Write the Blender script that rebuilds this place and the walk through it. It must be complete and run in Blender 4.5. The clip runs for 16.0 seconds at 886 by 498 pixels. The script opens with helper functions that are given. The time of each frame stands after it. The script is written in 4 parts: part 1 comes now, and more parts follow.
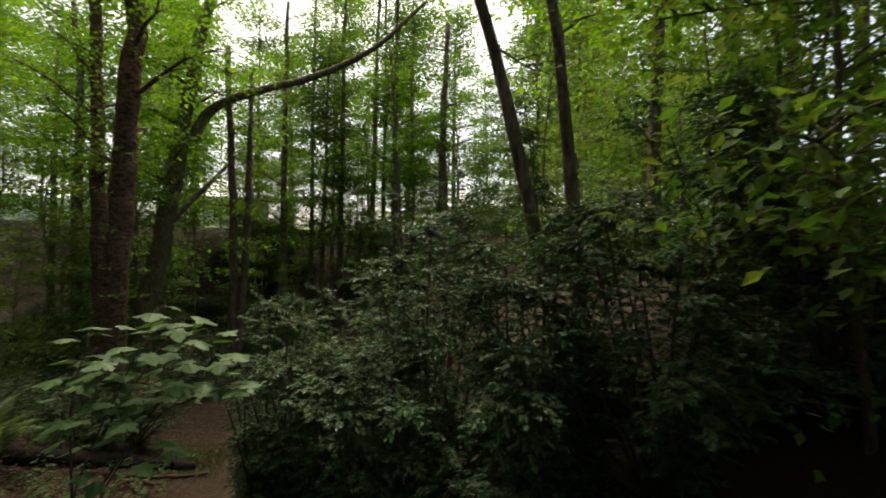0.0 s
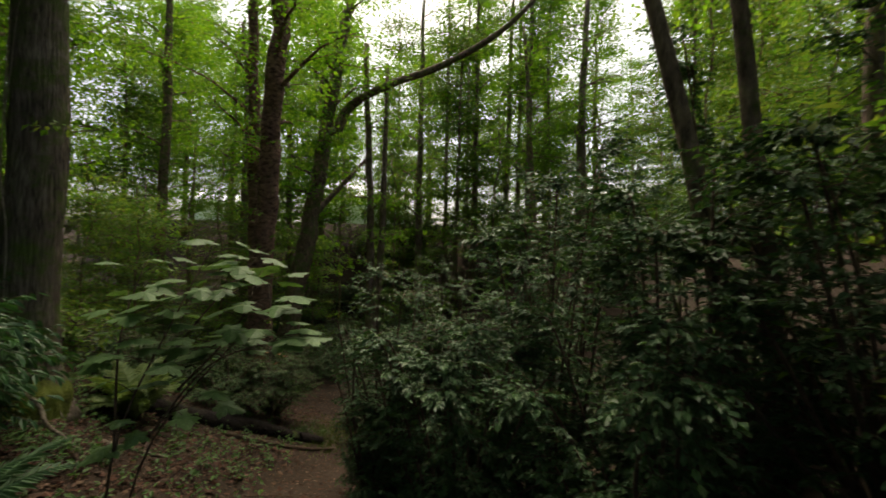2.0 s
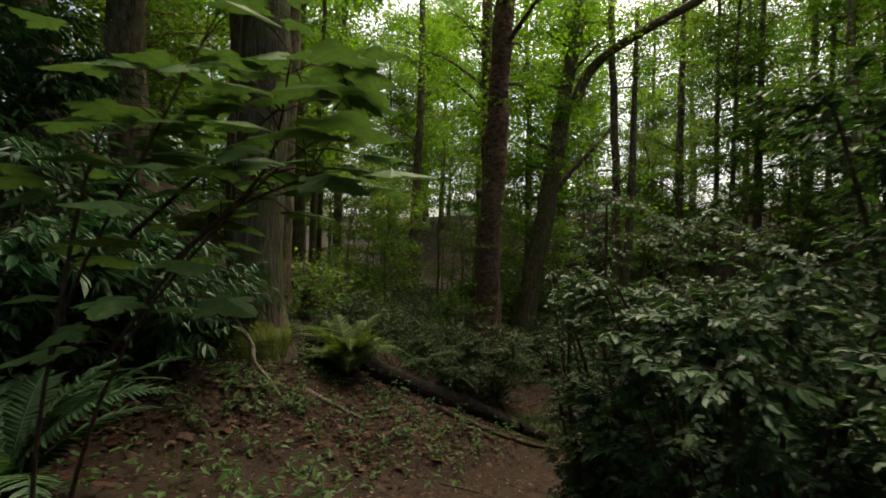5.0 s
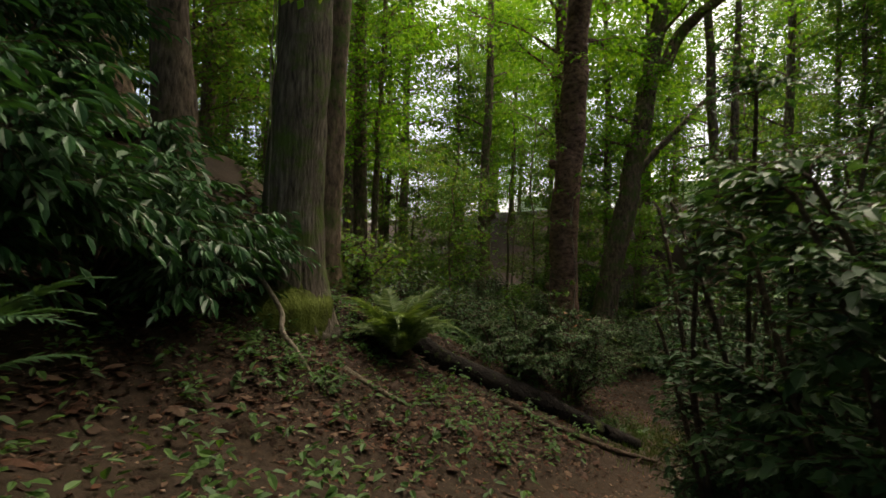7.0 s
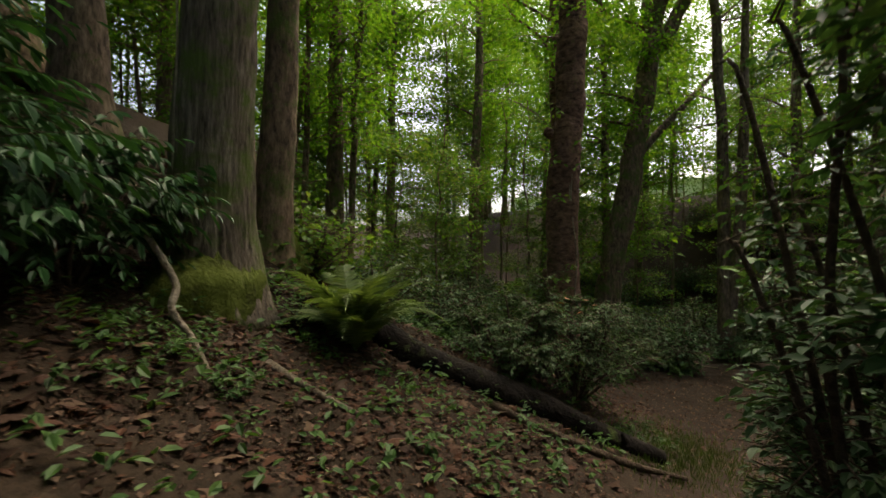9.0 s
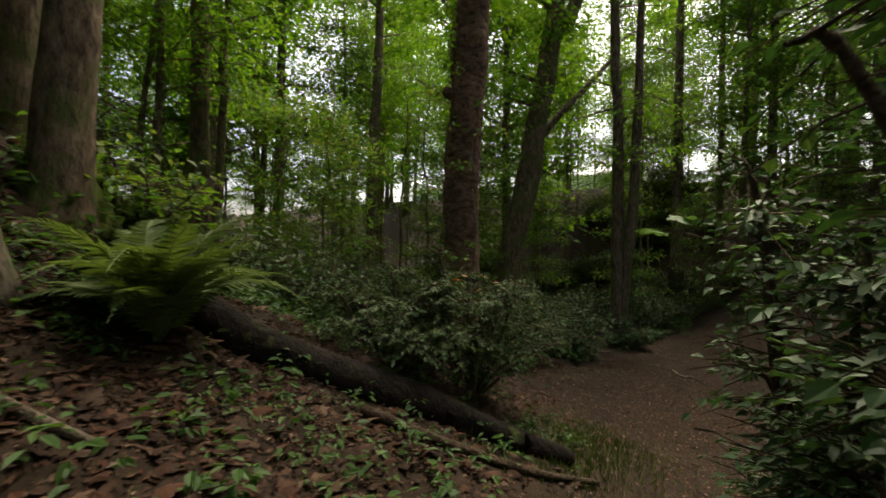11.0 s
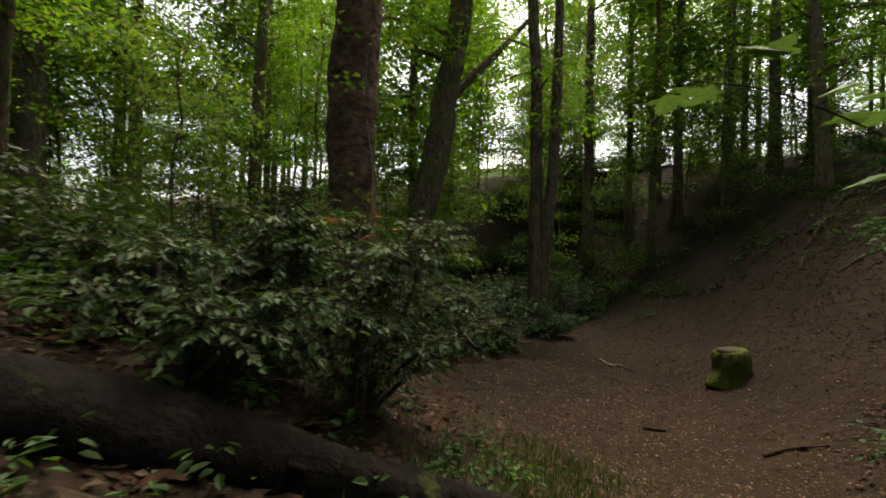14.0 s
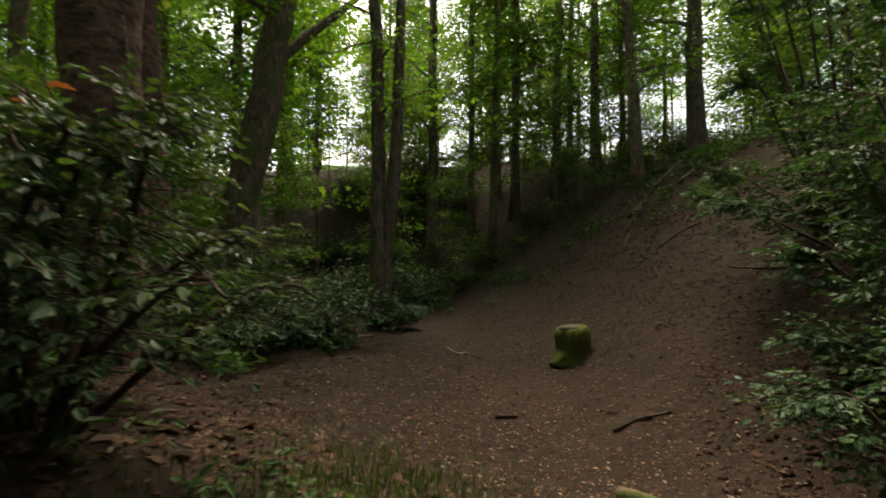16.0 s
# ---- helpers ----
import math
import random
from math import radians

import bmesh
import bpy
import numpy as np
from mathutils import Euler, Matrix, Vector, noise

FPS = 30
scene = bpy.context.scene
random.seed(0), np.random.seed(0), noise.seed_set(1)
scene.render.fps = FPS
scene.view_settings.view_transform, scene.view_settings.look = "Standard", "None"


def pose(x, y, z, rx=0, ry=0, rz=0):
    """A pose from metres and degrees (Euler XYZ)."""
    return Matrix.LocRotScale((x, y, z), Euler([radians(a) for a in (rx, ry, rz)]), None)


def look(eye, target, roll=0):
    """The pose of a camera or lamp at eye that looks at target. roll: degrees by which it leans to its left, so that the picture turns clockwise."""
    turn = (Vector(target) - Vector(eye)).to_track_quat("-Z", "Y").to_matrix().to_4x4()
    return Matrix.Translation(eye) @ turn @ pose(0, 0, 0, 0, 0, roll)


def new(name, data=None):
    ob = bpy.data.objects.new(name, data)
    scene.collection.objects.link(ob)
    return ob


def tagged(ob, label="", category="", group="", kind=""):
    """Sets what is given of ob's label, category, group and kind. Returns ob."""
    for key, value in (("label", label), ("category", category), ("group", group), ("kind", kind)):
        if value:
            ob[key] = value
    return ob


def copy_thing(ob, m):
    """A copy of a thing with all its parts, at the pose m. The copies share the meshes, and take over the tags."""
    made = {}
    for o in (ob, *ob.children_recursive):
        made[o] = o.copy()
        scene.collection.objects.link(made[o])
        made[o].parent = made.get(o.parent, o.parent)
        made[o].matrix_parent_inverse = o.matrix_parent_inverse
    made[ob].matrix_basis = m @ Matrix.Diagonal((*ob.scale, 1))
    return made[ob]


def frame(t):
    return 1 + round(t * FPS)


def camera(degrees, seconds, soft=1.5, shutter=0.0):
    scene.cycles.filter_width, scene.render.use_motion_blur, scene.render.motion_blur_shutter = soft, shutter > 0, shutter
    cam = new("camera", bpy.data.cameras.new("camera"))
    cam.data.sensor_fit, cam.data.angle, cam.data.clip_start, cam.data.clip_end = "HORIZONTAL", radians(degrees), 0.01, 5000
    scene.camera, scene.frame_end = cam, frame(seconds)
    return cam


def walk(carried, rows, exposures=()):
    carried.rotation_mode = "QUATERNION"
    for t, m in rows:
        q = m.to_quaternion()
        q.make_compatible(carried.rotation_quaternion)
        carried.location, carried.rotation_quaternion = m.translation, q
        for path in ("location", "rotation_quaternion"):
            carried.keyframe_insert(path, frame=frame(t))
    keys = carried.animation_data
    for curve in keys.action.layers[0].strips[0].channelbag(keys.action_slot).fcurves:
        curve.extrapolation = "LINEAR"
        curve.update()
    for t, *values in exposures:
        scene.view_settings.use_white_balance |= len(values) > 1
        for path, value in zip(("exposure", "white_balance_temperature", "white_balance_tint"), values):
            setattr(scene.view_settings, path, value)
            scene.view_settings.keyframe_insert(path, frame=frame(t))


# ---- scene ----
cam = camera(86.2, 16.0, soft=1.6, shutter=0.4)
STOPS = ((0.0, 1.2), (2.5, 1.08), (4.0, 1.15), (6.5, 1.28), (9.0, 1.4), (12.0, 1.45), (14.0, 1.6), (16.0, 1.72))
PATH = [
    (0, (0.04, 0.007, 1.817), (0.002, 2.406, 1.853), 0.8),
    (0.5, (0.06, 0.32, 1.667), (-0.226, 2.702, 1.712), 1.2),
    (1, (0.149, 0.606, 1.574), (-0.322, 2.959, 1.625), 1.3),
    (1.5, (0.166, 0.828, 1.374), (-0.352, 3.172, 1.424), 1.6),
    (2, (0.172, 1.1, 1.302), (-0.550, 3.389, 1.333), 1.2),
    (2.5, (0.148, 1.411, 1.176), (-0.908, 3.566, 1.193), 1.5),
    (3, (0.078, 1.738, 1.004), (-1.268, 3.725, 1.010), 1.5),
    (3.5, (0.067, 2.065, 0.887), (-1.470, 3.910, 0.883), 1.7),
    (4, (-0.067, 2.43, 0.72), (-1.684, 4.204, 0.722), 1.7),
    (6.5, (-1.163, 3.798, 0.106), (-3.108, 5.203, 0.112), 1.5),
    (7, (-1.39, 4.001, -0.098), (-3.368, 5.359, -0.089), 1.6),
    (7.5, (-1.658, 4.241, -0.222), (-3.644, 5.588, -0.210), 1.4),
    (8, (-1.942, 4.511, -0.289), (-3.926, 5.862, -0.272), 1.3),
    (8.5, (-2.232, 4.786, -0.392), (-4.206, 6.150, -0.368), 1.2),
    (9, (-2.468, 5.107, -0.594), (-4.433, 6.487, -0.552), 0.8),
    (11.5, (-3.646, 6.438, -0.964), (-5.155, 8.304, -0.953), 1.3),
    (12, (-3.972, 6.673, -1.031), (-5.371, 8.624, -1.019), 1.1),
    (12.5, (-4.176, 6.998, -1.129), (-5.555, 8.962, -1.116), 1.3),
    (13, (-4.418, 7.432, -1.302), (-5.779, 9.408, -1.288), 1.7),
    (13.5, (-4.591, 7.792, -1.385), (-5.906, 9.799, -1.362), 1.4),
    (14, (-4.712, 8.141, -1.487), (-5.984, 10.176, -1.466), 1.3),
    (14.5, (-4.87, 8.513, -1.556), (-5.988, 10.637, -1.528), 1.1),
    (15, (-4.948, 8.862, -1.646), (-5.935, 11.048, -1.604), 0.8),
    (15.5, (-4.997, 9.138, -1.769), (-5.819, 11.393, -1.724), 0.7),
    (16, (-5.052, 9.468, -1.95), (-5.626, 11.797, -1.898), 0.4),
]
walk(cam, [(t, look(eye, target, roll)) for t, eye, target, roll in PATH], exposures=[(t, stops, 7500, 3) for t, stops in STOPS])

# ---- light: an overcast sky, and a broad weak sun behind it ----
world = bpy.data.worlds.new("overcast_sky")
scene.world = world
world.use_nodes = True
wn = world.node_tree.nodes
sky = wn.new("ShaderNodeTexSky")
sky.sky_type = "NISHITA"
sky.sun_disc = False
sky.sun_elevation = radians(63)
sky.sun_rotation = radians(-20)
sky.air_density = 0.6
sky.dust_density = 6.0
sky.ozone_density = 0.3
wn["Background"].inputs["Strength"].default_value = 0.15
world.node_tree.links.new(sky.outputs["Color"], wn["Background"].inputs["Color"])

sun_data = bpy.data.lights.new("sun", "SUN")
sun_data.energy = 1.0
sun_data.angle = radians(30)
sun_data.color = (1.0, 0.96, 0.9)
sun = new("sun", sun_data)
sun.matrix_world = look((0, 0, 0), (0.16, -0.42, -0.89))

# ---- materials ----
class Nodes:
    """A material's node tree, with short calls."""

    def __init__(self, name):
        self.material = bpy.data.materials.new(name)
        self.material.use_nodes = True
        self.tree = self.material.node_tree
        self.shader = self.tree.nodes["Principled BSDF"]
        self.output = self.tree.nodes["Material Output"]

    def node(self, kind, **inputs):
        n = self.tree.nodes.new(kind)
        for key, value in inputs.items():
            n.inputs[key.replace("_", " ")].default_value = value
        return n

    def link(self, a, b):
        self.tree.links.new(a, b)

    def noise(self, scale, detail=4.0, rough=0.6, coords="Object", stretch=None):
        tex = self.node("ShaderNodeTexCoord")
        source = tex.outputs[coords]
        if stretch:
            mapping = self.node("ShaderNodeMapping")
            mapping.inputs["Scale"].default_value = stretch
            self.link(source, mapping.inputs["Vector"])
            source = mapping.outputs["Vector"]
        n = self.node("ShaderNodeTexNoise", Scale=scale, Detail=detail, Roughness=rough)
        self.link(source, n.inputs["Vector"])
        return n.outputs["Fac"]

    def ramp(self, fac, stops):
        r = self.node("ShaderNodeValToRGB")
        while len(r.color_ramp.elements) < len(stops):
            r.color_ramp.elements.new(0.5)
        for e, (p, c) in zip(r.color_ramp.elements, stops):
            e.position = p
            e.color = (*c, 1)
        self.link(fac, r.inputs["Fac"])
        return r.outputs["Color"]

    def mix(self, fac, a, b, blend="MIX"):
        m = self.node("ShaderNodeMix")
        m.data_type = "RGBA"
        m.blend_type = blend
        for value, socket in ((fac, m.inputs[0]), (a, m.inputs[6]), (b, m.inputs[7])):
            if isinstance(value, (int, float)):
                socket.default_value = value
            elif isinstance(value, tuple):
                socket.default_value = (*value, 1)
            else:
                self.link(value, socket)
        return m.outputs[2]

    def bump(self, height, strength, distance):
        b = self.node("ShaderNodeBump", Strength=strength, Distance=distance)
        self.link(height, b.inputs["Height"])
        self.link(b.outputs["Normal"], self.shader.inputs["Normal"])

    def base(self, colour, rough=0.8, spec=0.3):
        if isinstance(colour, tuple):
            self.shader.inputs["Base Color"].default_value = (*colour, 1)
        else:
            self.link(colour, self.shader.inputs["Base Color"])
        self.shader.inputs["Roughness"].default_value = rough
        self.shader.inputs["Specular IOR Level"].default_value = spec
        return self.material


def leaf_material(name, colours, rough=0.5, spec=0.4, through_light=0.35, glow=(1.25, 1.3, 0.5)):
    """Leaves: each takes a hue of its own, and light passes through."""
    m = Nodes(name)
    geo = m.node("ShaderNodeNewGeometry")
    n = len(colours)
    hue = m.ramp(geo.outputs["Random Per Island"], [((i + 0.5) / n, c) for i, c in enumerate(colours)])
    blotch = m.ramp(m.noise(9.0, 3), [(0.3, (0.72, 0.72, 0.72)), (0.7, (1.15, 1.15, 1.1))])
    colour = m.mix(1.0, hue, blotch, "MULTIPLY")
    m.base(colour, rough, spec)
    thin = m.node("ShaderNodeBsdfTranslucent")
    m.link(m.mix(1.0, colour, glow, "MULTIPLY"), thin.inputs["Color"])
    both = m.node("ShaderNodeMixShader", Fac=through_light)
    m.link(m.shader.outputs["BSDF"], both.inputs[1])
    m.link(thin.outputs["BSDF"], both.inputs[2])
    m.link(both.outputs["Shader"], m.output.inputs["Surface"])
    return m.material


def bark_material(name, dark, light, moss=0.35, furrow=14.0, stretch=(1, 1, 0.18), moss_colour=(0.055, 0.075, 0.018)):
    m = Nodes(name)
    grain = m.noise(furrow, 6, 0.65, stretch=stretch)
    broad = m.noise(1.7, 3)
    bark = m.ramp(grain, [(0.32, dark), (0.68, light)])
    bark = m.mix(1.0, bark, m.ramp(broad, [(0.3, (0.65, 0.62, 0.6)), (0.7, (1.2, 1.2, 1.15))]), "MULTIPLY")
    patches = m.ramp(m.noise(2.6, 5, 0.7), [(0.62 - moss * 0.4, (0, 0, 0)), (0.78 - moss * 0.4, (1, 1, 1))])
    m.base(m.mix(patches, bark, m.mix(m.noise(40, 3), moss_colour, tuple(c * 1.8 for c in moss_colour))), 0.9, 0.15)
    m.bump(grain, 1.0, 0.05)
    return m.material


MAPLE_LEAF = leaf_material("maple_leaf_green", [(0.075, 0.145, 0.05), (0.09, 0.165, 0.055), (0.08, 0.15, 0.06)], 0.55, 0.2, 0.3, (1.2, 1.2, 0.6))
CANOPY_LEAF = leaf_material("canopy_leaf_green", [(0.07, 0.155, 0.02), (0.10, 0.2, 0.025), (0.11, 0.215, 0.03), (0.14, 0.215, 0.035)], 0.55, 0.2, 0.62, (1.42, 1.5, 0.58))
UNDER_LEAF = leaf_material("understorey_leaf_green", [(0.065, 0.14, 0.025), (0.09, 0.175, 0.03), (0.11, 0.19, 0.035), (0.14, 0.18, 0.045)], 0.55, 0.25, 0.55, (1.4, 1.42, 0.62))
HOLLY_LEAF = leaf_material("holly_leaf_green", [(0.03, 0.072, 0.028), (0.04, 0.09, 0.035), (0.05, 0.108, 0.041), (0.06, 0.105, 0.04)], 0.52, 0.24, 0.25)
GREY_LEAF = leaf_material("grey_green_leaf", [(0.04, 0.08, 0.03), (0.052, 0.10, 0.036), (0.066, 0.118, 0.042), (0.08, 0.115, 0.042)], 0.52, 0.3, 0.3)
LAUREL_LEAF = leaf_material("laurel_leaf_green", [(0.028, 0.08, 0.03), (0.038, 0.10, 0.036), (0.05, 0.13, 0.045)], 0.42, 0.35, 0.22)
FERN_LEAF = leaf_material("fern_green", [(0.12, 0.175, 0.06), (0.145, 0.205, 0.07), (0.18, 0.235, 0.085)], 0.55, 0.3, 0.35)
# darker copy of the fern green: shade under the laurel put into the colour
SHADE_FERN_LEAF = leaf_material("shaded_fern_green", [(0.045, 0.095, 0.045), (0.055, 0.11, 0.05), (0.068, 0.13, 0.058)], 0.55, 0.25, 0.25)
HERB_LEAF = leaf_material("herb_green", [(0.042, 0.095, 0.026), (0.06, 0.125, 0.032), (0.08, 0.15, 0.04)], 0.5, 0.3, 0.35)
GRASS_BLADE = leaf_material("grass_green", [(0.08, 0.14, 0.03), (0.11, 0.18, 0.04), (0.15, 0.19, 0.06)], 0.6, 0.25, 0.3)
DEAD_LEAF = leaf_material("dead_leaf_brown", [(0.028, 0.014, 0.009), (0.05, 0.023, 0.014), (0.085, 0.035, 0.02), (0.05, 0.03, 0.022), (0.12, 0.072, 0.048)], 0.75, 0.2, 0.15, (1.2, 0.9, 0.6))
PALE_BITS = leaf_material("pale_leaf_bits", [(0.04, 0.022, 0.016), (0.07, 0.034, 0.022), (0.10, 0.05, 0.032), (0.12, 0.06, 0.036), (0.16, 0.09, 0.06), (0.24, 0.17, 0.13)], 0.8, 0.2, 0.1, (1.2, 0.9, 0.6))
RUST_LEAF = leaf_material("rust_leaf_orange", [(0.25, 0.07, 0.03), (0.32, 0.12, 0.04), (0.2, 0.06, 0.04)], 0.6, 0.3, 0.3, (1.2, 0.9, 0.6))

BARK_FURROWED = bark_material("furrowed_grey_bark", (0.03, 0.023, 0.018), (0.23, 0.19, 0.155), 0.4, 22, (1, 1, 0.16))
BARK_BROWN = bark_material("red_brown_bark", (0.03, 0.016, 0.012), (0.24, 0.145, 0.11), 0.06, 7, (1, 1, 1.7))
BARK_MOSSY = bark_material("mossy_bark", (0.035, 0.024, 0.018), (0.25, 0.175, 0.125), 0.36, 12, (1, 1, 0.4))
BARK_PLAIN = bark_material("grey_brown_bark", (0.04, 0.029, 0.022), (0.23, 0.17, 0.13), 0.2, 14, (1, 1, 0.3))
BARK_PALE = bark_material("pale_dead_bark", (0.13, 0.10, 0.07), (0.30, 0.25, 0.19), 0.02, 14, (1, 1, 0.2))
BARK_ROTTEN = bark_material("rotten_black_wood", (0.004, 0.003, 0.003), (0.018, 0.013, 0.011), 0.06, 10, (1, 1, 1))
MOSS = bark_material("moss_cushion", (0.02, 0.022, 0.009), (0.09, 0.085, 0.03), 0.7, 20, (1, 1, 1), (0.065, 0.08, 0.014))
TWIG = bark_material("twig_brown", (0.05, 0.035, 0.025), (0.13, 0.095, 0.07), 0.05, 20, (1, 1, 1))
PALE_STICK = bark_material("weathered_stick", (0.14, 0.11, 0.085), (0.34, 0.29, 0.23), 0.1, 18, (1, 1, 1))


def soil_material():
    m = Nodes("forest_soil")
    broad = m.noise(0.45, 5, 0.6)
    fine = m.noise(14, 8, 0.75)
    crumbs = m.noise(70, 4, 0.7)
    soil = m.ramp(fine, [(0.3, (0.014, 0.009, 0.006)), (0.52, (0.03, 0.0195, 0.0125)), (0.75, (0.06, 0.041, 0.027))])
    soil = m.mix(1.0, soil, m.ramp(broad, [(0.3, (0.75, 0.72, 0.7)), (0.7, (1.2, 1.15, 1.1))]), "MULTIPLY")
    bits = m.ramp(crumbs, [(0.66, (0, 0, 0)), (0.72, (1, 1, 1))])
    m.base(m.mix(bits, soil, (0.12, 0.085, 0.065)), 0.92, 0.2)
    m.bump(m.mix(0.5, fine, crumbs), 0.8, 0.03)
    return m.material


def lawn_material():
    m = Nodes("lawn_grass")
    m.base(m.ramp(m.noise(3, 8, 0.8), [(0.3, (0.09, 0.16, 0.03)), (0.7, (0.18, 0.26, 0.06))]), 0.8, 0.2)
    m.bump(m.noise(60, 3), 0.6, 0.03)
    return m.material


def plain_material(name, a, b, scale=8.0, rough=0.7, stretch=None):
    m = Nodes(name)
    n = m.noise(scale, 5, 0.6, stretch=stretch)
    m.base(m.ramp(n, [(0.3, a), (0.7, b)]), rough, 0.3)
    m.bump(n, 0.3, 0.01)
    return m.material


SOIL = soil_material()
LAWN = lawn_material()
FENCE_WOOD = plain_material("weathered_fence_wood", (0.10, 0.06, 0.045), (0.19, 0.12, 0.09), 10, 0.85, (1, 1, 0.1))
WHITE_PAINT = plain_material("white_house_paint", (0.72, 0.73, 0.75), (0.82, 0.83, 0.84), 3, 0.6)
PALE_ROOF = plain_material("pale_roof_sheet", (0.62, 0.65, 0.68), (0.78, 0.8, 0.82), 5, 0.45)
WINDOW_GLASS = Nodes("dark_window_glass").base((0.03, 0.04, 0.05), 0.08, 0.6)
CUT_WOOD = plain_material("old_cut_wood", (0.05, 0.04, 0.028), (0.12, 0.09, 0.06), 20, 0.9)

# ---- shapes ----
rng = np.random.default_rng(7)


def ss(a, b, v):
    t = np.clip((v - a) / (b - a), 0, 1)
    return t * t * (3 - 2 * t)


def ripple(x, y, size, seed):
    """Smooth unevenness between about -1 and 1."""
    r = np.random.default_rng(seed)
    total = 0
    for k in range(6):
        a = r.uniform(0, 2 * math.pi)
        w = 2 * math.pi / (size * r.uniform(0.6, 1.6))
        total = total + np.sin((x * math.cos(a) + y * math.sin(a)) * w + r.uniform(0, 6.28))
    return total / 3.5


def gz(x, y):
    """The height of the ground: a path down into a hollow, banks round it, a lawn beyond."""
    x, y = np.asarray(x, float), np.asarray(y, float)
    floor = np.interp(y, (-12, -8, 0, 4, 8, 10.5, 14, 18, 30), (2.4, 2.2, 0.15, -1.38, -2.74, -3.38, -4.05, -4.35, -4.4))
    left = 0.37 * (1 - 0.5 * ss(9, 14, y)) * np.clip(-4.9 - x, 0, 3.3) + 2.6 * ss(9.5, 6.0, y) * ss(-7.6, -13.0, x) + 0.09 * np.clip(-13 - x, 0, 60)
    right = 5.8 * ss(-6.2, 3.6, x + 0.5 * (y - 18))
    far = ss(27, 37, y + 0.1 * (x + 10))
    z = floor + left + right
    z = z * (1 - far) + far * (3.4 + 0.055 * np.clip(y - 36, 0, 120) + 0.02 * np.clip(-x, 0, 60))
    near = np.exp(-((x + 6) ** 2 + (y - 10) ** 2) / 900)
    rough = 1 - 0.8 * np.exp(-((x - np.interp(y, (0, 4, 8, 12, 20), (0.0, -1.4, -4.6, -5.6, -6.5))) / 2.0) ** 2)
    return z + near * (0.06 * rough * ripple(x, y, 2.6, 3) + 0.035 * rough * ripple(x, y, 0.8, 4) + 0.012 * ripple(x, y, 0.3, 5)) + 0.25 * ss(30, 80, np.hypot(x + 6, y - 10)) * ripple(x, y, 14, 6)


def mesh_of(name, verts, faces, smooth=False):
    """A mesh from arrays; faces is an array of equal polygons or a list of such arrays."""
    me = bpy.data.meshes.new(name)
    faces = faces if isinstance(faces, list) else [faces]
    verts = np.asarray(verts, np.float32).reshape(-1, 3)
    me.vertices.add(len(verts))
    me.vertices.foreach_set("co", verts.ravel())
    loops = np.concatenate([np.asarray(f).ravel() for f in faces]).astype(np.int32)
    sizes = np.concatenate([np.full(len(f), np.asarray(f).shape[1]) for f in faces]).astype(np.int32)
    me.loops.add(len(loops))
    me.loops.foreach_set("vertex_index", loops)
    me.polygons.add(len(sizes))
    me.polygons.foreach_set("loop_start", (np.cumsum(sizes) - sizes).astype(np.int32))
    me.polygons.foreach_set("use_smooth", np.full(len(sizes), smooth))
    me.update(calc_edges=True)
    me.validate()
    return me


def piece(name, me, material, parent=None, label="", m=None):
    """One mesh object, at the top or under a thing."""
    ob = new(name, me)
    if not me.materials:
        me.materials.append(material)
    if parent:
        ob.parent = parent
    if m is not None:
        ob.matrix_basis = m
    if label:
        ob["label"] = label
    return ob


def thing(name, place, label, category, group="", kind=""):
    ob = new(name)
    ob.empty_display_size = 0.2
    ob.location = place
    return tagged(ob, label, category, group, kind)


def smooth_line(points, n):
    """A Catmull-Rom line through points, n places on it."""
    p = np.asarray(points, float)
    p = np.vstack([2 * p[0] - p[1], p, 2 * p[-1] - p[-2]])
    out = []
    for s in np.linspace(0, len(p) - 3 - 1e-6, n):
        i = int(s)
        t = s - i
        a, b, c, d = p[i:i + 4]
        out.append(0.5 * ((2 * b) + (c - a) * t + (2 * a - 5 * b + 4 * c - d) * t * t + (3 * b - a - 3 * c + d) * t ** 3))
    return np.array(out)


